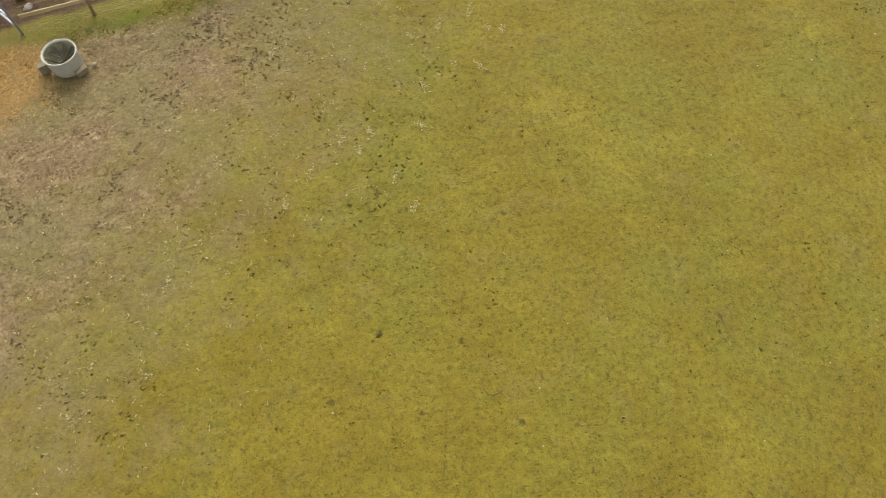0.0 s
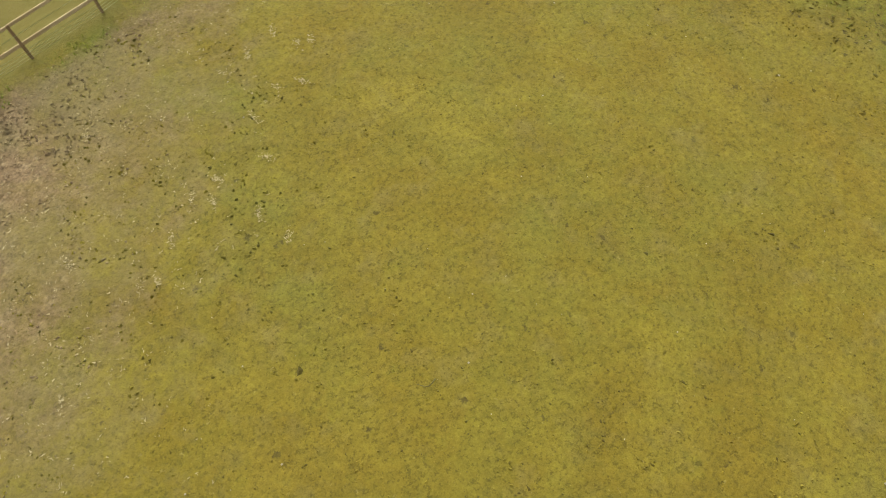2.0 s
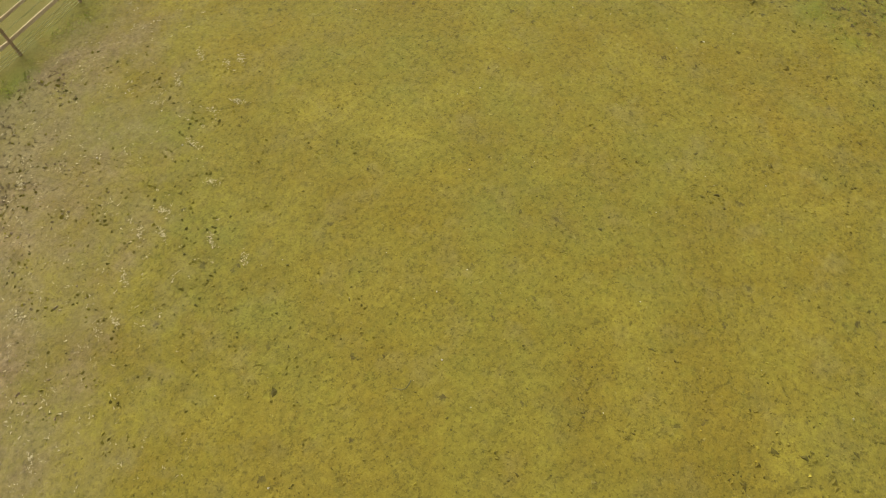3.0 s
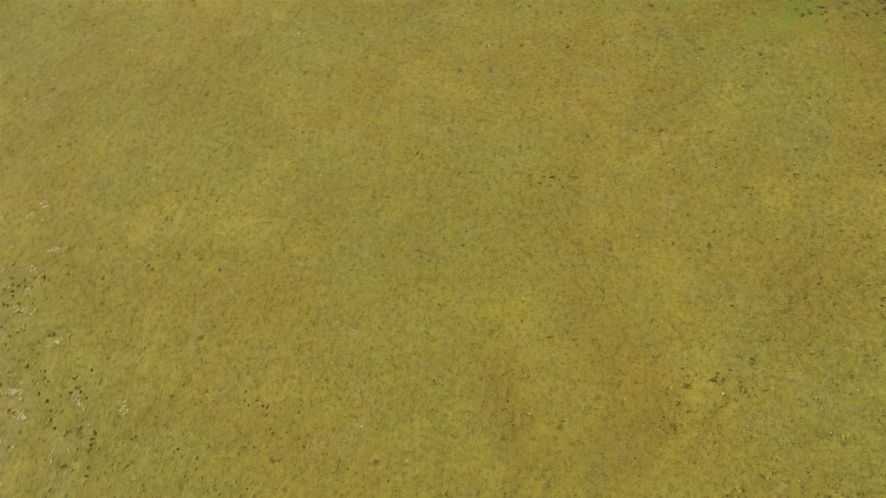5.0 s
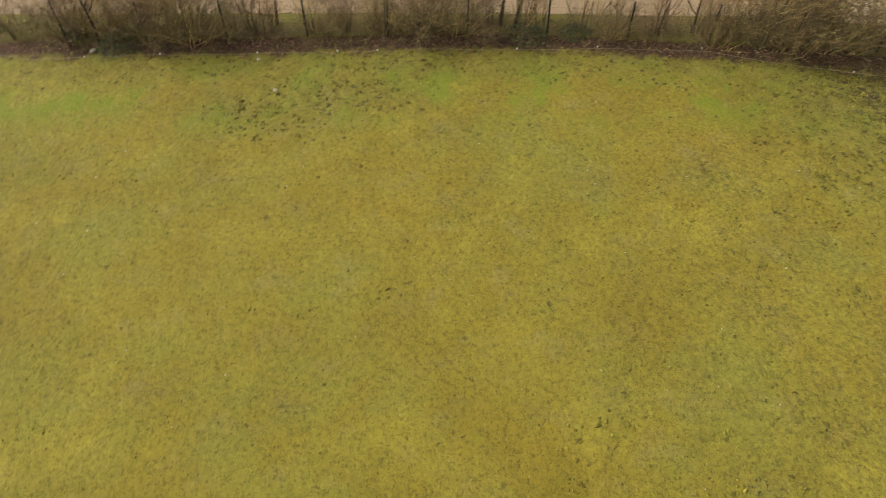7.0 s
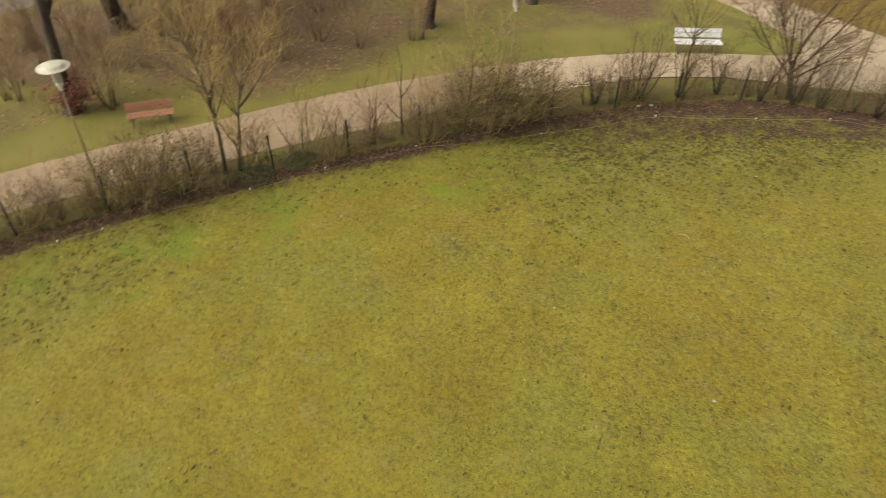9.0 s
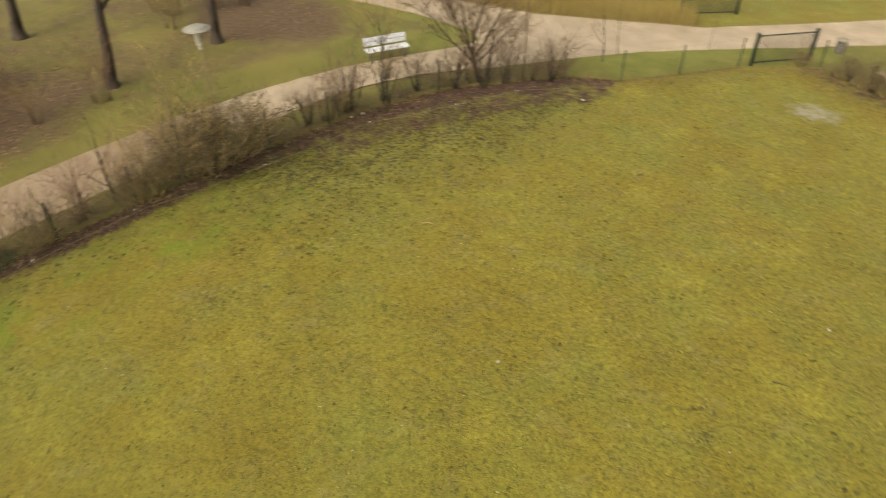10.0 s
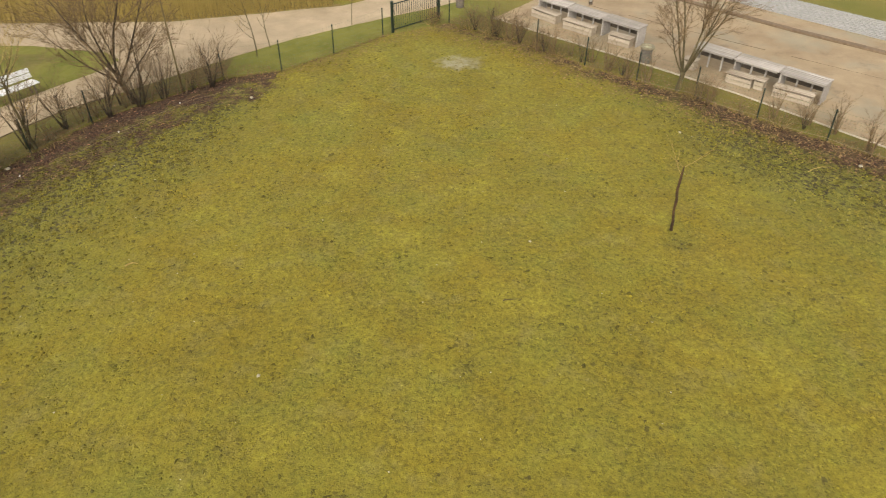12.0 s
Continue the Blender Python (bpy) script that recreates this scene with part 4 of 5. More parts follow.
# ---- fences and gates ----
def wire_fence(name, posts, height, label, group, skip=()):
    """Dark green posts with thin line wires and uprights."""
    root = thing(name, pose(0, 0, 0), label, "fence", kind="structure")
    post = Shape().tube([(0, 0, -0.1), (0, 0, height - 0.02), (0, 0, height)], [0.025, 0.025, 0.017], 8).data("post", M_GREEN)
    for x, y in posts:
        p = new("post", post)
        p.parent = root
        p.matrix_basis = pose(x, y, 0, rng.uniform(-2, 2), rng.uniform(-2, 2), rng.uniform(0, 90))
    wires = Shape()
    for i, ((x0, y0), (x1, y1)) in enumerate(zip(posts, posts[1:])):
        if i in skip:
            continue
        for z in (0.06, 0.25, 0.45, 0.65, 0.85, height - 0.06):
            wires.tube([(x0, y0, z), ((x0 + x1) / 2, (y0 + y1) / 2, z - 0.012), (x1, y1, z)], 0.0028, 3, False)
        n = int(math.hypot(x1 - x0, y1 - y0) / 0.1)
        for k in range(1, n):
            x, y = x0 + (x1 - x0) * k / n, y0 + (y1 - y0) * k / n
            wires.tube([(x, y, 0.05), (x, y, height - 0.06)], 0.0016, 3, False)
    part("mesh", wires, M_WIRE, root, "thin green wire mesh")


def bar_gate(name, a, b, height, label, mesh_fill=False):
    (x0, y0), (x1, y1) = a, b
    length, turn = math.hypot(x1 - x0, y1 - y0), math.degrees(math.atan2(y1 - y0, x1 - x0))
    root = thing(name, pose(x0, y0, 0, 0, 0, turn), label, "gate")
    for x in (0, length):
        part("gate_post", Shape().box((x, 0, height / 2), (0.1, 0.1, height + 0.16), c=0.01), M_GREEN, root)
    for z in (0.12, height - 0.05):
        part("rail", Shape().box((length / 2, 0, z), (length - 0.09, 0.04, 0.04)), M_GREEN, root)
    n = int(length / (0.06 if mesh_fill else 0.11))
    bar = Shape().tube([(0, 0, 0.12), (0, 0, height - 0.05)], 0.007 if mesh_fill else 0.012, 6).data("bar", M_GREEN)
    for i in range(1, n):
        o = new("bar", bar)
        o.parent = root
        o.matrix_basis = pose(length * i / n, 0, 0)
    if mesh_fill:
        grid = Shape()
        for i in range(1, int(height / 0.08)):
            grid.tube([(0.04, 0, 0.12 + i * 0.08), (length - 0.04, 0, 0.12 + i * 0.08)], 0.006, 4)
        part("mesh", grid, M_GREEN, root)
    else:
        part("latch", Shape().box((length - 0.1, -0.04, height * 0.55), (0.1, 0.05, 0.14)), M_GREEN, root)


def rail_fence():
    root = thing("rail_fence", pose(0, 0, 0), "wooden rail fence with pale rails and green wires", "fence", kind="structure")
    post = Shape().tube([(0, 0, -0.1), (0, 0, 0.6), (0, 0, 0.92), (0, 0, 0.95)], [0.036, 0.034, 0.032, 0.02], 9).data("post", M_POST)
    for x, y in FENCE_SOUTH[1:]:
        p = new("post", post)
        p.parent = root
        p.matrix_basis = pose(x, y - 0.1, 0, rng.uniform(-2, 2), rng.uniform(-2, 2), rng.uniform(0, 90))
    for (x0, y0), (x1, y1) in zip(FENCE_SOUTH, FENCE_SOUTH[1:]):
        length, turn = math.hypot(x1 - x0, y1 - y0), math.degrees(math.atan2(y1 - y0, x1 - x0))
        for z, h in ((0.87, 0.075), (0.365, 0.09)):
            s = Shape().box((0, 0, 0), (length - 0.004, 0.04, h), c=0.012)
            part("rail", s, M_RAIL, root, at=pose((x0 + x1) / 2, (y0 + y1) / 2 - 0.158, z + rng.uniform(-0.01, 0.01), 0, 0, turn))
        wires = Shape()
        for z in (0.05, 0.12, 0.19, 0.27, 0.68):
            wires.tube([(x0, y0 - 0.056, z), (x1, y1 - 0.056, z)], 0.004, 3, False)
        part("wire", wires, M_WIREPALE, root, "pale green line wires")
    # steel field gate beside it
    gate = thing("field_gate", pose(4.52, -12.8, 0, 0, 0, -62), "galvanised tubular steel field gate, standing open", "gate")
    for z in (0.18, 0.45, 0.75, 1.05):
        part("bar", Shape().tube([(0.03, 0, z), (2.6, 0, z)], 0.02, 8), M_STEEL, gate)
    for x in (0, 2.6):
        part("upright", Shape().tube([(x, 0, 0.0 if x == 0 else 0.12), (x, 0, 1.12)], 0.03, 8), M_STEEL, gate)


def rope_line():
    root = thing("rope_fence", pose(0, 0, 0), "low tan rope strung on short white-capped stakes", "rope fence", kind="structure")
    pts = []
    for i, (x, y) in enumerate(along(ROPE, 0.8)):
        pts.append((x + rng.uniform(-0.02, 0.02), y + rng.uniform(-0.02, 0.02), 0.12 + rng.uniform(-0.03, 0.02)))
    part("rope", Shape().tube(pts, 0.0044, 5), M_ROPE, root)
    stake = Shape().tube([(0, 0, -0.05), (0, 0, 0.14)], 0.008, 5).data("stake", M_BROWNPOLE)
    cap = Shape().lathe([(0.0, 0.178), (0.014, 0.174), (0.019, 0.16), (0.014, 0.135), (0.0, 0.13)], 8).data("cap", M_WHITE)
    for x, y in ((-16.85, -7.0), (-16.7, -5.0), (-16.4, -2.4), (-16.19, -0.25), (-16.07, 0.82), (-15.62, 4.6), (-15.4, 6.8), (-14.94, 9.6), (-13.4, 13.2), (-12.2, 17.0), (-10.3, 19.6), (-8.95, 21.6)):
        s = new("stake", stake)
        s.parent = root
        s.matrix_basis = pose(x, y, 0)
        c = new("cap", cap)
        c.parent = s


def east_rope():
    root = thing("rope_fence", pose(0, 0, 0), "low pale rope sagging along the plaza fence", "rope fence", kind="structure")
    stake = Shape().tube([(0, 0, -0.05), (0, 0, 0.3)], 0.01, 5).data("stake", M_BROWNPOLE)
    ends = [(x - 0.28, y - 0.3) for x, y in FENCE_EAST[4:]]
    for (x0, y0), (x1, y1) in zip(ends, ends[1:]):
        part("rope", Shape().tube([(x0 + (x1 - x0) * t, y0 + (y1 - y0) * t, 0.28 - 0.3 * t * (1 - t)) for t in (0, 0.25, 0.5, 0.75, 1)], 0.006, 5), M_ROPE, root)
    for x, y in ends:
        o = new("stake", stake)
        o.parent = root
        o.matrix_basis = pose(x, y, 0, rng.uniform(-5, 5), rng.uniform(-5, 5), 0)


# ---- benches, lamps, tables ----
def park_bench(m, mat, label):
    """A slatted park bench, 1.75 m long, with a raked back on its +y side."""
    root = thing("park_bench", m, label, "bench", "park benches")
    for x in (-0.68, 0.68):
        leg = part("leg_frame", Shape().box((x, -0.17, 0.21), (0.05, 0.06, 0.42)).box((x, 0.2, 0.21), (0.05, 0.06, 0.42)).box((x, 0.02, 0.4), (0.05, 0.44, 0.05)), M_BIN, root, "dull grey leg frame")
        part("back_support", Shape().box((x, 0.29, 0.62), (0.05, 0.05, 0.5), tilt=-14), M_BIN, leg)
    for y in (-0.17, -0.05, 0.07, 0.18):
        part("seat_slat", Shape().box((0, 0, 0), (1.75, 0.108, 0.035)), mat, root, at=pose(0, y, 0.445))
    for z in (0.6, 0.77):
        part("back_slat", Shape().box((0, 0, 0), (1.75, 0.03, 0.155)), mat, root, at=pose(0, 0.225 + (z - 0.44) * 0.25, z, -14))
    return root


def park_lamp(x, y, dish=None, label="park lamp with a cream dish on a thin olive pole"):
    root = thing("park_lamp", pose(x, y, 0), label, "street lamp", "park lamps")
    part("pole", Shape().tube([(0, 0, -0.1), (0, 0, 1.0), (0, 0, 3.55)], [0.036, 0.028, 0.024], 10), M_BROWNPOLE, root, smooth=True)
    part("collar", Shape().lathe([(0.0, 3.5), (0.045, 3.5), (0.05, 3.58), (0.045, 3.6), (0.085, 3.62), (0.085, 3.68), (0.07, 3.7)], 16), M_CREAM, root, "cream lamp neck")
    part("lantern", Shape().lathe([(0.065, 3.69), (0.1, 3.73), (0.1, 3.98), (0.12, 4.0), (0.12, 4.03), (0.0, 4.04)], 16), M_CREAM, root, "cream cylindrical lantern", smooth=True)
    part("dish", Shape().lathe([(0.1, 4.03), (0.33, 4.06), (0.37, 4.075), (0.375, 4.09), (0.34, 4.105), (0.26, 4.085), (0.24, 4.15), (0.2, 4.165), (0.12, 4.17), (0.0, 4.18)], 28), dish or M_CREAM, root, "round dish-shaped shade", smooth=True)


def table_row(x0, y0, x1, y1, sections, depth=0.7, height=0.78):
    """Joined plank tables on board legs; the line is the front edge."""
    length, turn = math.hypot(x1 - x0, y1 - y0), math.degrees(math.atan2(y1 - y0, x1 - x0))
    root = None
    start = 0.0
    for i, share in enumerate(sections):
        w = length * share
        m = pose(x0, y0, 0, 0, 0, turn) @ pose(start, 0, rng.uniform(-0.012, 0.012), 0, 0, rng.uniform(-0.6, 0.6))
        t = thing("plank_table", m, "long weathered grey plank table on board legs", "table", "plank tables")
        n = 5
        for k in range(n):
            part("plank", Shape().box((0, 0, 0), (w - 0.03, depth / n - 0.008, 0.045), c=0.006), M_GREYWOOD, t, at=pose(w / 2, depth * (k + 0.5) / n, height - 0.022 + rng.uniform(-0.004, 0.004)))
        for x in ((0.06, w - 0.06) if i == len(sections) - 1 else (0.06,)):
            part("end_board", Shape().box((x, depth / 2, (height - 0.05) / 2 - 0.01), (0.05, depth - 0.1, height - 0.05)), M_GREYWOOD, t)
        part("back_board", Shape().box((w / 2, depth - 0.07, height * 0.62), (w - 0.2, 0.03, 0.4)), M_DARK, t, "dark board under the tabletop")
        for x in (w * 0.36, w * 0.68):
            part("leg", Shape().box((x, depth * 0.45, (height - 0.05) / 2 - 0.01), (0.06, 0.06, height - 0.05)), M_GREYWOOD, t)
        part("apron", Shape().box((w / 2, 0.05, height - 0.075), (w - 0.16, 0.03, 0.06)), M_GREYWOOD, t)
        start += w


def box_bench(ax, ay, bx, by, depth=0.42, height=0.4):
    """A box-like plank bench; a to b is its front edge."""
    length, turn = math.hypot(bx - ax, by - ay), math.degrees(math.atan2(by - ay, bx - ax))
    root = thing("box_bench", pose(ax, ay, 0, 0, 0, turn), "weathered box-shaped plank bench beside the tables", "bench", "box benches")
    for k in range(3):
        part("seat_plank", Shape().box((0, 0, 0), (length + 0.06, depth / 3 - 0.006, 0.035), c=0.006), M_BOXWOOD, root, at=pose(length / 2, depth * (k + 0.5) / 3, height - 0.018 + rng.uniform(-0.003, 0.003)))
    for z in (0.09, 0.245):
        part("front_plank", Shape().box((0, 0, 0), (length, 0.03, 0.14), c=0.006), M_BOXWOOD, root, at=pose(length / 2, 0.035, z))
        part("back_plank", Shape().box((0, 0, 0), (length, 0.03, 0.14), c=0.006), M_BOXWOOD, root, at=pose(length / 2, depth - 0.035, z))
    for x in (0.03, length - 0.03):
        part("end_panel", Shape().box((x, depth / 2, 0.17), (0.03, depth - 0.11, 0.34)), M_BOXWOOD, root)


def litter_bin():
    root = thing("litter_bin", pose(7.72, 25.35, 0) @ Matrix.Scale(0.85, 4), "round grey concrete litter bin with a wide rim", "bin", "litter bins")
    part("body", Shape().lathe([(0.0, 0.0), (0.24, 0.0), (0.25, 0.05), (0.25, 0.68), (0.21, 0.68), (0.2, 0.1), (0.0, 0.1)], 20), M_BIN, root, smooth=False)
    part("rim", Shape().lathe([(0.215, 0.66), (0.3, 0.67), (0.33, 0.72), (0.31, 0.78), (0.24, 0.77), (0.215, 0.7), (0.215, 0.66)], 24), M_BLOCK, root, smooth=True)
    part("liner", Shape().lathe([(0.0, 0.45), (0.2, 0.47), (0.2, 0.69)], 18), M_SLIME, root, "dark bin liner")
    copy_thing(root, pose(0.75, 31.4, 0, 0, 0, 40) @ Matrix.Scale(0.85, 4))


def white_mast():
    root = thing("white_mast", pose(6.7, 31.75, 0), "white painted pole with a red band on the plaza", "pole")
    part("pole", Shape().tube([(0, 0, -0.1), (0, 0, 2.0), (0, 0, 4.5)], [0.06, 0.055, 0.05], 10), M_WHITE, root, smooth=True)
    part("band", Shape().lathe([(0.059, 0.38), (0.066, 0.38), (0.066, 0.5), (0.059, 0.5)], 12), M_REDPAINT, root, "red band")
    part("foot", Shape().lathe([(0.0, 0.14), (0.085, 0.14), (0.085, 0.0), (0.0, 0.0)], 12), M_DARK, root, "dark foot")


def kerbs():
    for name, line, z, wide, mat, label in (("kerb", [(2.2, 30.0), (4.65, 27.74), (6.93, 25.81), (10.31, 22.72), (13.77, 18.91), (18.5, 14.2), (25, 8)], 0.05, 0.055, M_KERB, "pale concrete edging along the plaza"),
                                           ("dark_kerb", [(9.0, 34.4), (11.71, 31.5), (14.6, 28.6), (17.44, 26.1), (24, 20.2)], 0.09, 0.3, M_KERBDARK, "brown edging strip across the plaza"),
                                           ("drain_strip", [(6.6, 31.6), (11.34, 27.65), (16.09, 23.9), (21.0, 20.0)], 0.019, 0.035, M_EDGE, "narrow dark drain strip across the plaza"),
                                           ("path_edging", [(-15.6, 16.0), (-15.0, 17.1), (-14.2, 19.3), (-12.9, 21.25), (-11.8, 22.3), (-10.9, 23.1)], 0.025, 0.05, M_EDGE, "dark timber edging along the path")):
        root = thing(name, pose(0, 0, 0), label, "kerb", kind="structure")
        pts = along(line, 1.0)
        for (x0, y0), (x1, y1) in zip(pts, pts[1:]):
            length, turn = math.hypot(x1 - x0, y1 - y0), math.degrees(math.atan2(y1 - y0, x1 - x0))
            part("kerb_stone", Shape().box((0, 0, 0), (length - 0.008, wide, z + 0.1), c=0.012), mat, root, at=pose((x0 + x1) / 2, (y0 + y1) / 2, z / 2 - 0.05 + rng.uniform(-0.006, 0.006), 0, 0, turn + rng.uniform(-0.5, 0.5)))


def sett_band():
    """Rows of grey setts beyond the plaza."""
    s = Shape()
    a, b = Vector((9.4, 35.9)), Vector((24.0, 21.6))
    d = (b - a).normalized()
    n = Vector((-d.y, d.x))
    if n.x < 0:
        n = -n
    length = (b - a).length
    r = random.Random(4)
    for row in range(12):
        x = -0.12 * (row % 2)
        while x < length:
            w = 0.24
            p = a + d * (x + w / 2) + n * (row * 0.185 + 0.095)
            hx, hy, z = w / 2 - 0.01, 0.082, 0.05 + r.uniform(-0.006, 0.006)
            q = [p + d * i * hx + n * j * hy for i, j in ((-1, -1), (1, -1), (1, 1), (-1, 1))]
            t = [p + d * i * (hx - 0.02) + n * j * (hy - 0.02) for i, j in ((-1, -1), (1, -1), (1, 1), (-1, 1))]
            s.add([(v.x, v.y, -0.02) for v in q] + [(v.x, v.y, z - 0.012) for v in q] + [(v.x, v.y, z) for v in t], [(8, 9, 10, 11)] + [(i, (i + 1) % 4, 4 + (i + 1) % 4, 4 + i) for i in range(4)] + [(4 + i, 4 + (i + 1) % 4, 8 + (i + 1) % 4, 8 + i) for i in range(4)])
            x += w
    root = thing("sett_pavement", pose(0, 0, 0), "band of light grey stone setts in running bond", "pavement", kind="structure")
    tagged(part("sett_rows", s, M_SETT, root), kind="stuff")


# ---- things in the pasture ----
def water_tub():
    root = thing("water_tub", pose(3.74, -11.55, 0) @ Matrix.Scale(1.06, 4), "round pale grey water tub with dark algae inside", "trough")
    part("wall", Shape().lathe([(0.28, 0.0), (0.295, 0.02), (0.325, 0.37), (0.335, 0.385), (0.335, 0.41), (0.325, 0.42), (0.31, 0.41), (0.3, 0.38), (0.275, 0.05)], 40), M_TUB, root, smooth=True)
    part("inner_lining", Shape().lathe([(0.299, 0.38), (0.28, 0.12), (0.0, 0.1)], 40), M_SLIME, root, "dark algae-covered lining", smooth=True)
    for i in range(5):
        a = i * 0.63
        net = Shape().tube([(math.cos(a) * 0.29, math.sin(a) * 0.29, 0.34), (math.cos(a) * 0.1, math.sin(a) * 0.1, 0.13 + i * 0.012), (-math.cos(a) * 0.28, -math.sin(a) * 0.28, 0.3)], 0.012, 5)
        part("strap", net, M_DARK, root, "dark strap hanging inside")
    for x, y, turn, size in ((3.5, -11.28, 28, (0.26, 0.15, 0.13)), (4.2, -11.6, 8, (0.18, 0.15, 0.22))):
        b = thing("concrete_block", pose(x, y, 0, 0, 0, turn), "rough grey concrete block beside the water tub", "block", "tub blocks")
        part("block", Shape().box((0, 0, size[2] / 2 - 0.01), size, c=0.012), M_BLOCK, b)


def stone(x, y, size, mat, label, name="stone"):
    r = random.Random(int(abs(x * 91 + y * 37)))
    bm = bmesh.new()
    bmesh.ops.create_icosphere(bm, subdivisions=2, radius=1)
    for v in bm.verts:
        k = 1 + 0.28 * noise.noise(v.co * 1.3 + Vector((x, y, 0)))
        v.co = Vector((v.co.x * size * k, v.co.y * size * 0.75 * k, v.co.z * size * 0.5 * k + size * 0.28))
    me = bpy.data.meshes.new(name)
    bm.to_mesh(me)
    bm.free()
    me.materials.append(mat)
    ob = new(name, me)
    ob.matrix_basis = pose(x, y, 0, 0, 0, r.uniform(0, 360))
    tagged(ob, label, "stone", "loose stones")


def stick(x, y, length, turn, mat, label, bend=0.1, rad=0.012):
    r = random.Random(int(abs(x * 53 + y * 29)))
    pts = [(length * (t - 0.5), bend * math.sin(t * 3.1) * length + r.uniform(-0.01, 0.01), 0.012 + rad + 0.015 * math.sin(t * 3.1)) for t in (0, 0.2, 0.4, 0.6, 0.8, 1)]
    s = Shape().tube(pts, [rad, rad, rad * 0.9, rad * 0.8, rad * 0.6, rad * 0.3], 5)
    ob = new("stick", s.data("stick", mat, True))
    ob.matrix_basis = pose(x, y, 0, 0, 0, turn)
    tagged(ob, label, "stick", "fallen sticks")


def small_things():
    for x, y, s in ((-14.92, -1.94, 0.085), (-17.3, -6.9, 0.11), (-3.81, 9.61, 0.06), (7.61, 19.86, 0.07), (12.47, 17.81, 0.09), (-6.69, 22.3, 0.09), (-12.9, 17.6, 0.1), (2.24, 14.14, 0.055), (-16.3, -2.4, 0.07), (-13.1, 17.2, 0.08), (3.24, -11.4, 0.07), (3.9, -12.35, 0.06)):
        stone(x, y, s * 0.8, M_PALESTONE, "small pale stone lying in the grass")
    for x, y, s in ((4.4, -14.0, 0.22), (4.0, -14.2, 0.18), (3.7, -13.9, 0.14), (4.3, -13.5, 0.12), (3.4, -14.3, 0.2)):
        stone(x, y, s, M_STONE, "rough grey field stone beside the fence")
    stick(1.59, 11.91, 0.42, 5, M_BARK, "short dark stick lying in the grass", 0.03)
    stick(-7.66, 13.15, 0.3, 20, M_TWIG_TAN, "pale broken stick lying in the grass", 0.2, 0.02)
    stick(-1.73, -2.05, 0.34, -30, M_IVY, "curved dark green sprig lying in the grass", 0.3, 0.012)
    stick(11.2, 17.6, 0.9, 15, M_TWIG_TAN, "long pale fallen branch by the fence", 0.12, 0.012)
    stick(3.16, 18.35, 0.3, -50, M_TWIG, "short brown stick lying in the grass", 0.1)
    for x, y, t in ((-15.9, 3.0, 70), (-15.2, 6.4, 80), (-13.4, 13.4, 60), (-11.6, 18.2, 50), (-9.9, 20.6, 40), (-8.6, 22.4, 30), (9.6, 20.6, -40), (12.8, 17.9, -50)):
        stick(x, y, rng.uniform(0.5, 0.9), t + rng.uniform(-25, 25), M_TWIG, "dry brushwood stick in the leaf mould", 0.08, 0.009)


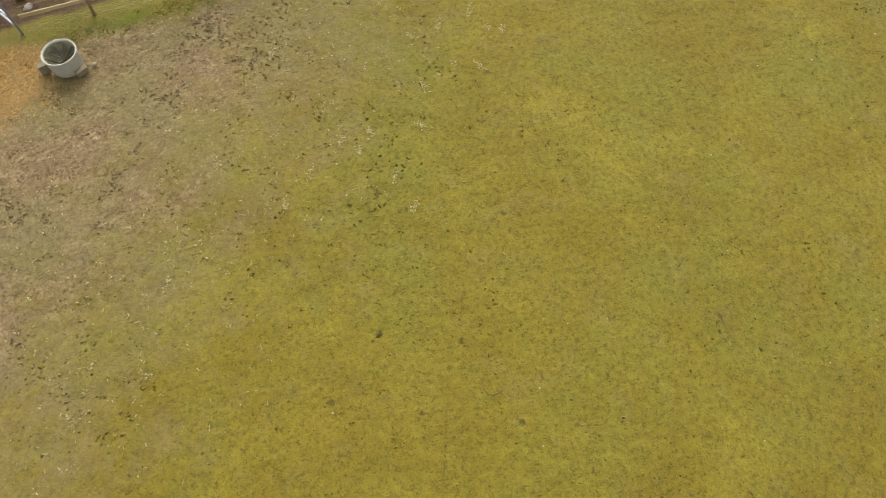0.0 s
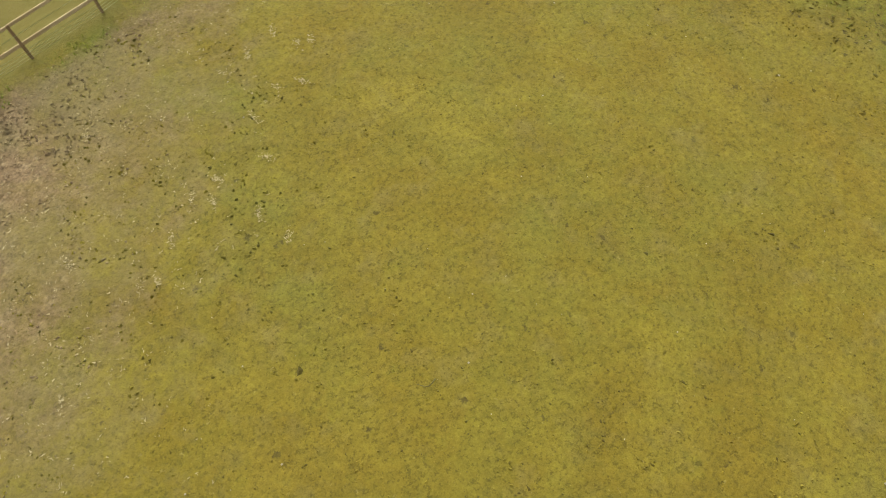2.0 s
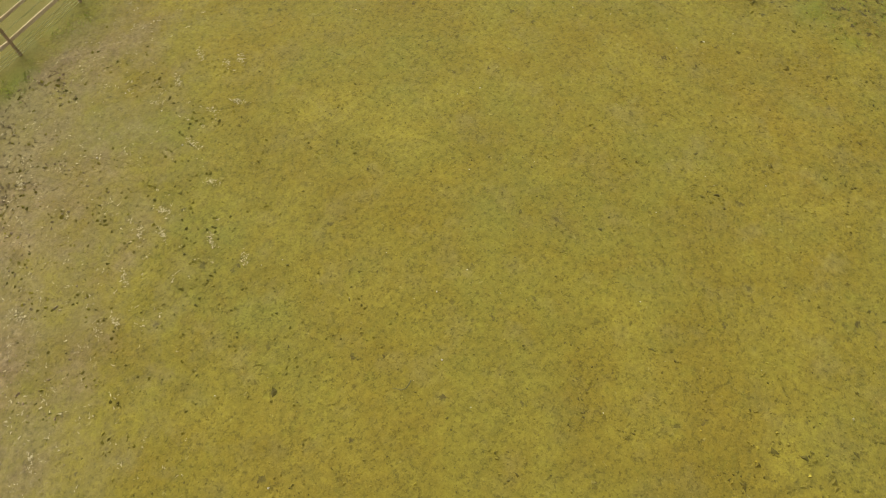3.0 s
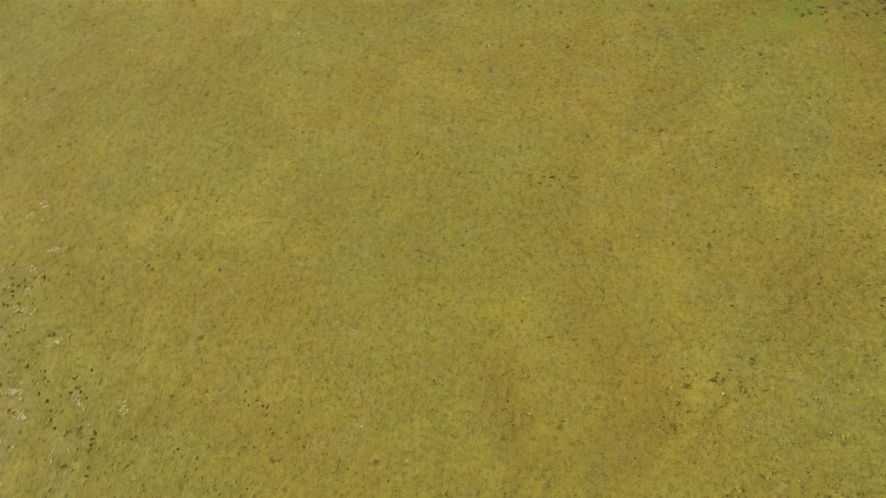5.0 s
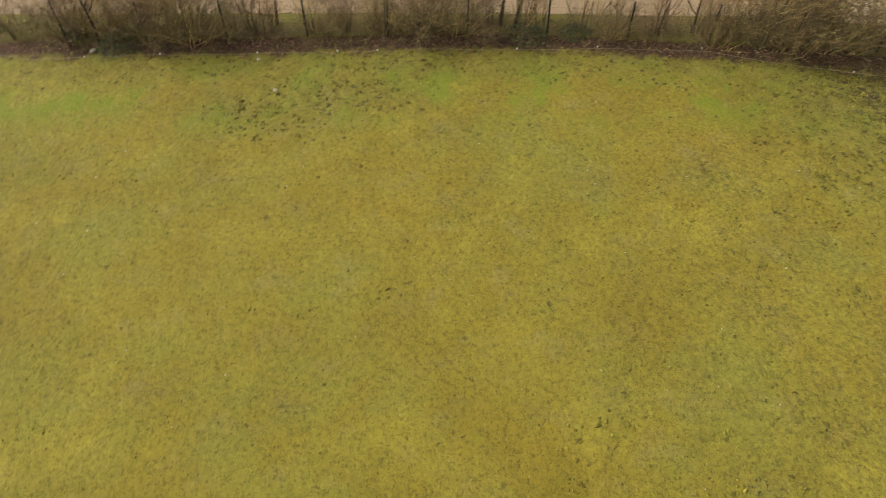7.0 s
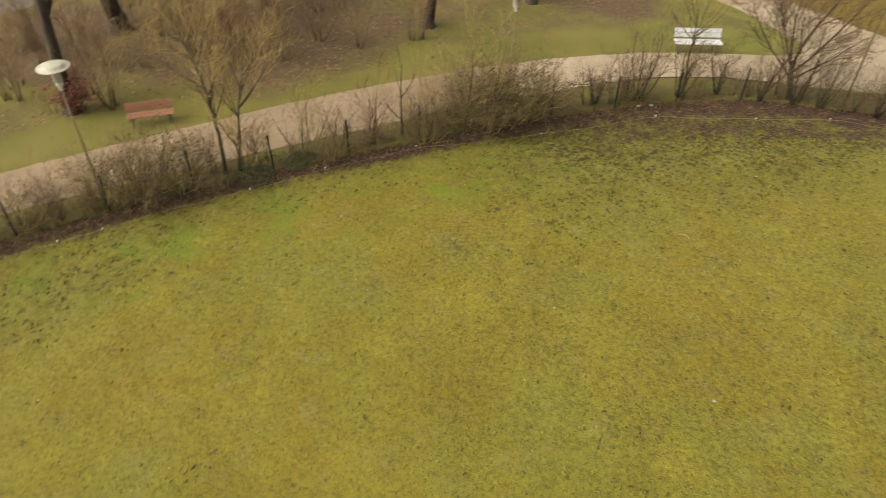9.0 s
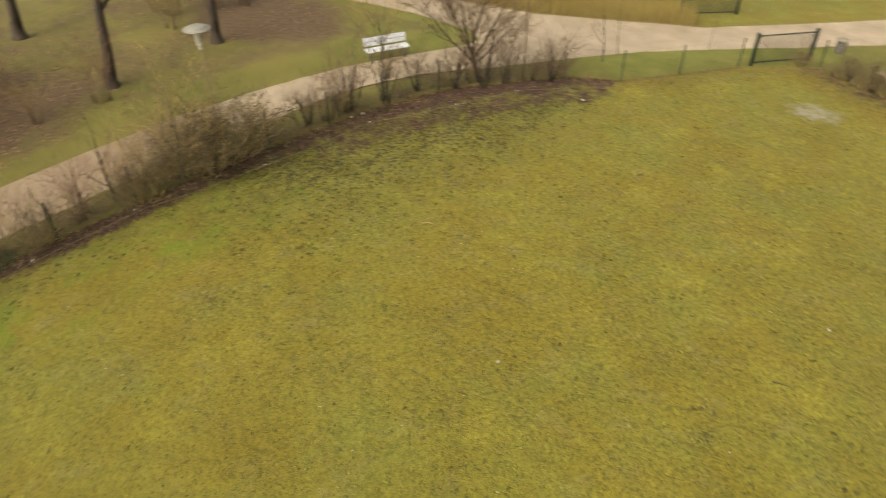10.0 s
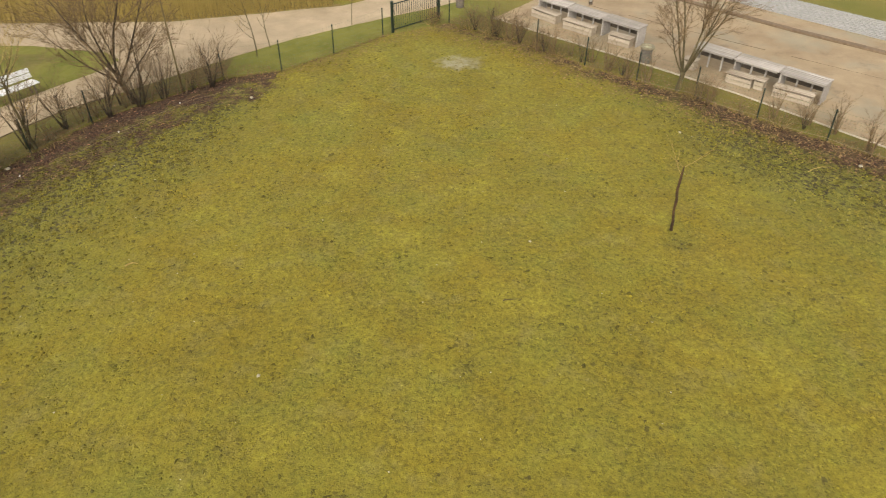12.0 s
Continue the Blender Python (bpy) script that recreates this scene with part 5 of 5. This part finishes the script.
def scatter():
    """Grass tufts, clods and fallen leaves, too many to count."""
    r = np.random.RandomState(11)
    P = np.c_[r.uniform(-17, 17, 90000), r.uniform(-13.5, 29, 90000)]
    k = masks(P)
    ok = (k["field"] > 0) & (k["soil"] < 0.55) & (k["mud"] < 0.75) & (k["straw"] < 0.6)
    near = (np.abs(P[:, 0]) < 15) | (P[:, 1] > 0)
    P, lush, worn = P[ok & near], k["lush"][ok & near], k["worn"][ok & near]

    def blades(points, size, count, mat, name, label, height=0.5, thin=0.15, low=1.0):
        s = Shape()
        for x, y in points:
            for _ in range(count):
                a, l = r.uniform(0, 6.28), size * r.uniform(0.5, 1.4)
                cx, sx = math.cos(a), math.sin(a)
                ox, oy = x + r.uniform(-1, 1) * size, y + r.uniform(-1, 1) * size
                w = l * r.uniform(0.6, 1.3) * thin
                s.v.extend([(ox - sx * w, oy + cx * w, -0.05 * low), (ox + sx * w, oy - cx * w, -0.05 * low), (ox + cx * l, oy + sx * l, -0.03 * low + l * height * r.uniform(0.3, 1.2))])
                n = len(s.v)
                s.f.append((n - 3, n - 2, n - 1))
        ob = new(name, s.data(name, mat))
        tagged(ob, label, "grass", kind="stuff")

    def mounds(points, least, most, mat, name, label, category, rise=(0.25, 0.8), skew=0.3, top=-0.028):
        """Low lumps, each with five uneven sides and a blunt, leaning top."""
        n = len(points)
        size = least + (most - least) * r.rand(n, 1) ** 1.6
        turn, way = r.uniform(0, 6.28, (n, 1)), r.uniform(0, 6.28, (n, 1))
        ring = np.arange(5) * 2 * math.pi / 5
        reach = size * r.uniform(1 - skew, 1 + skew, (n, 5)) * (1 + skew * np.cos(2 * (ring + turn - way)))
        v = np.zeros((n, 6, 3))
        v[:, :5, 0], v[:, :5, 1] = points[:, :1] + np.cos(ring + turn) * reach, points[:, 1:] + np.sin(ring + turn) * reach
        v[:, :5, 2] = -0.05
        v[:, 5, :2] = points + r.uniform(-0.4, 0.4, (n, 2)) * size
        v[:, 5, 2] = top + size[:, 0] * r.uniform(*rise, n)
        base = np.arange(n)[:, None, None] * 6
        f = base + np.array([(i, (i + 1) % 5, 5) for i in range(5)])[None]
        s = Shape()
        s.v, s.f = v.reshape(-1, 3).tolist(), f.reshape(-1, 3).tolist()
        tagged(new(name, s.data(name, mat)), label, category, kind="stuff")

    pick = r.rand(len(P))
    blades(P[(lush > 0.35) & (pick < 0.8)][:9000], 0.05, 3, M_BLADE_LUSH, "moss_tufts", "bright green mossy grass tufts along the hedge")
    mounds(P[(lush <= 0.35) & (pick < 0.72 - worn * 0.5)][:44000], 0.018, 0.045, M_TUFT, "grass_tufts", "short yellow-green pasture grass tufts", "grass")
    # raised clumps of turf on trodden ground
    C = np.c_[r.uniform(-17, 16, 70000), r.uniform(-9, 29, 70000)]
    k = masks(C)
    C = C[(k["field"] > 0) & (k["soil"] < 0.5) & (k["worn"] > 0.2) & (r.rand(len(C)) < k["worn"] * 0.75)]
    blades(C[:15000], 0.055, 4, M_CLUMP, "turf_clumps", "raised mossy turf clumps on trodden ground", 0.9)
    # clods, droppings and the shade of hummocks, all as darkened turf-coloured lumps
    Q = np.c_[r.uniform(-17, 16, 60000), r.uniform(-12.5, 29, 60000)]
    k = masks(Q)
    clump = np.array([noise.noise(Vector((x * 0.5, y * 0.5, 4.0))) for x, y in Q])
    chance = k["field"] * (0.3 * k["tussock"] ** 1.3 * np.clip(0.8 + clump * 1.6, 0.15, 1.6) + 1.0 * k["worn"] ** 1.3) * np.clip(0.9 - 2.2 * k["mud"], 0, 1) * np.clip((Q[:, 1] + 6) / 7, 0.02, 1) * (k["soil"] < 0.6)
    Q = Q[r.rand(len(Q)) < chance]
    mounds(Q[:26000], 0.022, 0.075, M_HOOF_SHADE, "hoof_marks", "small dark hoof marks, clods and painted hummock shade in the turf", "clods", (0.1, 0.32), 0.45, -0.03)

    bits, rr = Shape(), random.Random(31)
    for _ in range(420):
        bits.lump((rr.uniform(-15, 14), rr.uniform(-11, 24), -0.012), 0.008 + 0.02 * rr.random() ** 2, rr, 0.4)
    tagged(new("pale_bits", bits.data("pale_bits", M_PALESTONE, True)), "small pale bits of stone and dead grass in the turf", "pebbles", kind="stuff")

    # fallen leaves under the hedges
    def leaves(points, size, mat, name, label):
        s = Shape()
        for x, y in points:
            a, l = r.uniform(0, 6.28), size * r.uniform(0.5, 1.3)
            cx, sx = math.cos(a) * l, math.sin(a) * l
            z, w = r.uniform(0.006, 0.035), r.uniform(0.35, 0.6)
            s.v.extend([(x - cx, y - sx, z), (x - sx * w, y + cx * w, z + r.uniform(0, 0.02)), (x + cx, y + sx, z + r.uniform(-0.005, 0.02)), (x + sx * w, y - cx * w, z + r.uniform(0, 0.02))])
            n = len(s.v)
            s.f.append((n - 4, n - 3, n - 2, n - 1))
        tagged(new(name, s.data(name, mat)), label, "leaves", kind="stuff")

    L = np.c_[r.uniform(-20, 18, 160000), r.uniform(-13, 29, 160000)]
    k = masks(L)
    heap = np.array([noise.noise(Vector((x * 0.9, y * 0.9, 9.0))) for x, y in L])
    leaves(L[r.rand(len(L)) < np.clip((k["soil"] - 0.3) * 0.9 + heap * 0.5, 0, 0.8) * (k["soil"] > 0.3)][:15000], 0.036, M_LEAF, "fallen_leaves", "brown fallen leaves under the hedge")
    W = np.c_[r.uniform(-32, -20, 30000), r.uniform(-2, 28, 30000)]
    k = masks(W)
    leaves(W[(k["leafy"] > 0.4) & (r.rand(len(W)) < 0.7)][:7000], 0.06, M_LEAF, "park_leaves", "brown leaf cover under the park trees")
    # dead twigs lying under the hedges
    L = np.c_[r.uniform(-20, 18, 60000), r.uniform(-10, 29, 60000)]
    k = masks(L)
    s, rr = Shape(), random.Random(14)
    for x, y in L[(k["soil"] > 0.4)][:1500]:
        a, l = rr.uniform(0, 6.28), rr.uniform(0.12, 0.5)
        z = rr.uniform(0.01, 0.06)
        s.tube([(x, y, z), (x + math.cos(a) * l * 0.5, y + math.sin(a) * l * 0.5, z + rr.uniform(0, 0.05)), (x + math.cos(a + 0.3) * l, y + math.sin(a + 0.3) * l, z + rr.uniform(-0.01, 0.06))], [0.005, 0.004, 0.003], 3, False)
    tagged(new("brushwood", s.data("brushwood", M_TWIG)), "dead tan twigs lying under the hedges", "brushwood", kind="stuff")
    # dry tall grass beyond the road
    D = np.c_[r.uniform(-32, -5, 60000), r.uniform(29, 37, 60000)]
    k = masks(D)
    stems = Shape()
    for x, y in D[k["dry"] > 0.5][:34000]:
        a, h, w = r.uniform(0, 6.28), r.uniform(0.6, 0.95), r.uniform(0.005, 0.011)
        lx, ly = r.normal(0, 0.04, 2)
        i = len(stems.v)
        stems.v.extend([(x - math.cos(a) * w, y - math.sin(a) * w, -0.02), (x + math.cos(a) * w, y + math.sin(a) * w, -0.02), (x + lx, y + ly, h)])
        stems.f.append((i, i + 1, i + 2))
    tagged(new("dry_grass", stems.data("dry_grass", M_REED)), "tall yellow dry grass beyond the road", "grass", kind="stuff")
    # dead weeds along the east fence
    E = np.c_[r.uniform(0, 19, 40000), r.uniform(13, 30, 40000)]
    away = off_line(E, FENCE_EAST)
    E = E[(away < 1.9) & (r.rand(len(E)) < 1.1 - away * 0.55)]
    blades(E[:16000], 0.085, 2, M_DEADWEED, "dead_weeds", "tan dead weeds along the fence", 0.5, 0.2, 0.3)
    N = np.c_[r.uniform(-8, 0.5, 9000), r.uniform(23.5, 30, 9000)]
    away = off_line(N, [*FENCE_WEST[8:], FENCE_EAST[0]])
    N = N[(away < 1.1) & (r.rand(len(N)) < 0.9 - away * 0.8)]
    blades(N[:3000], 0.07, 2, M_DEADWEED, "fence_fringe", "tan dead grass fringe under the wire fence", 0.5, 0.22, 0.3)
    leaves(E[::3], 0.045, M_LITTER, "leaf_litter", "tan leaf litter along the plaza fence")
    # tangled dead stems at the foot of the west hedge
    H = np.c_[r.uniform(-19.5, -11.5, 90000), r.uniform(-9, 20, 90000)]
    away = off_line(H, FENCE_WEST[:8])
    H = H[(away < 0.85) & (r.rand(len(H)) < 1.05 - away)]
    blades(H[:3000], 0.2, 1, M_DEADWEED, "hedge_stems", "tangled dead tan stems at the foot of the hedge", 0.8, 0.03)
    blades(H[7000:9500], 0.07, 1, M_IVY, "hedge_weeds", "dark olive weeds at the foot of the hedge", 1.6, 0.3)
    # straw and pale hay wisps
    T = np.c_[r.normal(5.5, 0.8, 13000), r.normal(-11.7, 0.75, 13000)]
    T = T[T[:, 1] > -12.7]
    blades(T, 0.09, 1, M_STRAW, "loose_straw", "loose golden straw by the water tub", 0.25, 0.08)
    hay = []
    for x, y in [(-4.61, -9.92), (-3.8, -9.72), (-3.18, -9.68), (-4.76, -9.28), (-3.73, -8.64), (-4.2, -8.39), (-2.93, -8.36), (-2.54, -7.43), (-1.55, -7.68), (-1.19, -7.31), (-1.67, -6.54), (-0.19, -7.23), (0.48, -6.67), (0.77, -6.82), (1.44, -8.04), (2.88, -5.96), (3.56, -4.41), (4.85, -4.12), (-0.27, -10.31), (-1.78, -5.76), (-5.06, -9.13), (-0.96, -7.66)]:
        n = r.randint(20, 40)
        a = r.uniform(0.9, 2.2)
        u, v = r.normal(0, 0.09, n), r.normal(0, 0.024, n)
        hay.append(np.c_[x + u * math.cos(a) - v * math.sin(a), y + u * math.sin(a) + v * math.cos(a)])
    blades(np.concatenate(hay), 0.045, 1, M_HAY, "hay_wisps", "pale hay wisps strewn on the pasture", 0.08, 0.2, 0.1)
    # crumbs of soil on the bare ground
    B = np.c_[r.uniform(-6, 9, 40000), r.uniform(-12.6, 4, 40000)]
    bare = masks(B)
    B = B[r.rand(len(B)) < np.clip(bare["mud"] * 1.5 - 0.6, 0, 0.7) * bare["field"]]
    mounds(B[:16000], 0.018, 0.045, M_CRUMB, "soil_crumbs", "crumbs of dry brown soil on bare ground", "soil", (0.15, 0.5), 0.35, -0.03)
    # pale bits of dead grass on and beside the bare ground
    F = np.c_[r.uniform(-6, 16, 16000), r.uniform(-12.5, 10, 16000)]
    bare = masks(F)["mud"]
    F = F[r.rand(len(F)) < np.clip(bare * 0.9 - 0.05, 0, 0.4)]
    blades(F[:3000], 0.05, 2, M_HAY, "dead_grass_bits", "pale bits of dead grass on bare ground", 0.15, 0.2, 0.4)
    # green weeds at the foot of the rail fence
    G = np.c_[r.choice([-3.4, -1.2, 0.6, 1.5, 2.2, 3.2, 3.8], 420) + r.normal(0, 0.3, 420), r.normal(0.05, 0.2, 420)]
    G[:, 1] += np.interp(G[:, 0], [p[0] for p in FENCE_SOUTH[::-1]], [p[1] for p in FENCE_SOUTH[::-1]]) + 0.15
    blades(G, 0.045, 3, M_BLADE_LUSH, "fence_weeds", "green weeds at the foot of the rail fence", 0.8, 0.4)


park_trees()
park_thicket()
hedge_trees()
ivy_r = random.Random(8)
plant("red_leaved_bush", pose(-22.75, 1.75, 0), shrub_limbs(ivy_r, 1.1, 16, 0.3, 0.5, (5, 3), 0.3, 0.012), M_TWIG_RED, M_TWIG_RED, "red-brown leaved bush at the foot of a park tree", "bush", "", M_REDLEAF, 1500, 0.08, ivy_r, "woody_base", "crown")
hedge_and_bushes()
west_posts = along(FENCE_WEST[:8], 2.25) + FENCE_WEST[8:]
wire_fence("west_fence", west_posts, 1.15, "dark green wire fence behind the hedge", "")
wire_fence("east_fence", FENCE_EAST, 1.08, "dark green wire fence beside the plaza", "")
bar_gate("bar_gate", (-2.1, 28.35), (-0.2, 29.95), 1.22, "green metal bar gate in the corner of the pasture")
bar_gate("mesh_panel", (-5.9, 32.45), (-3.75, 33.9), 1.9, "green framed mesh panel beyond the road", True)
rail_fence()
rope_line()
east_rope()
park_bench(pose(-14.75, 22.0, 0, 0, 0, 54.0), M_WHITE, "white slatted park bench on the grass verge")
park_bench(pose(-20.75, 3.5, 0, 0, 0, 72.0) @ Matrix.Scale(0.8, 4), M_ORANGE, "orange-brown wooden park bench beside the path")
park_lamp(-17.09, 1.15)
park_lamp(-14.95, 13.1, M_DULLDISH, "park lamp with a dull grey dish on a thin olive pole")
park_lamp(-9.28, 22.9, M_DULLDISH, "park lamp with a dull grey dish on a thin olive pole")
table_row(4.07, 30.28, 7.67, 26.68, (0.31, 0.34, 0.35))
table_row(9.33, 25.05, 12.86, 21.67, (0.33, 0.34, 0.33))
for ends in ((3.83, 30.24, 4.75, 29.2), (5.01, 28.81, 6.04, 27.82), (6.62, 27.25, 7.34, 26.61), (8.98, 24.82, 9.32, 24.5), (10.21, 23.58, 10.91, 22.98), (11.02, 23.02, 11.27, 22.8), (11.48, 22.44, 12.49, 21.62)):
    box_bench(*ends)
litter_bin()
white_mast()
kerbs()
sett_band()
water_tub()
small_things()
scatter()
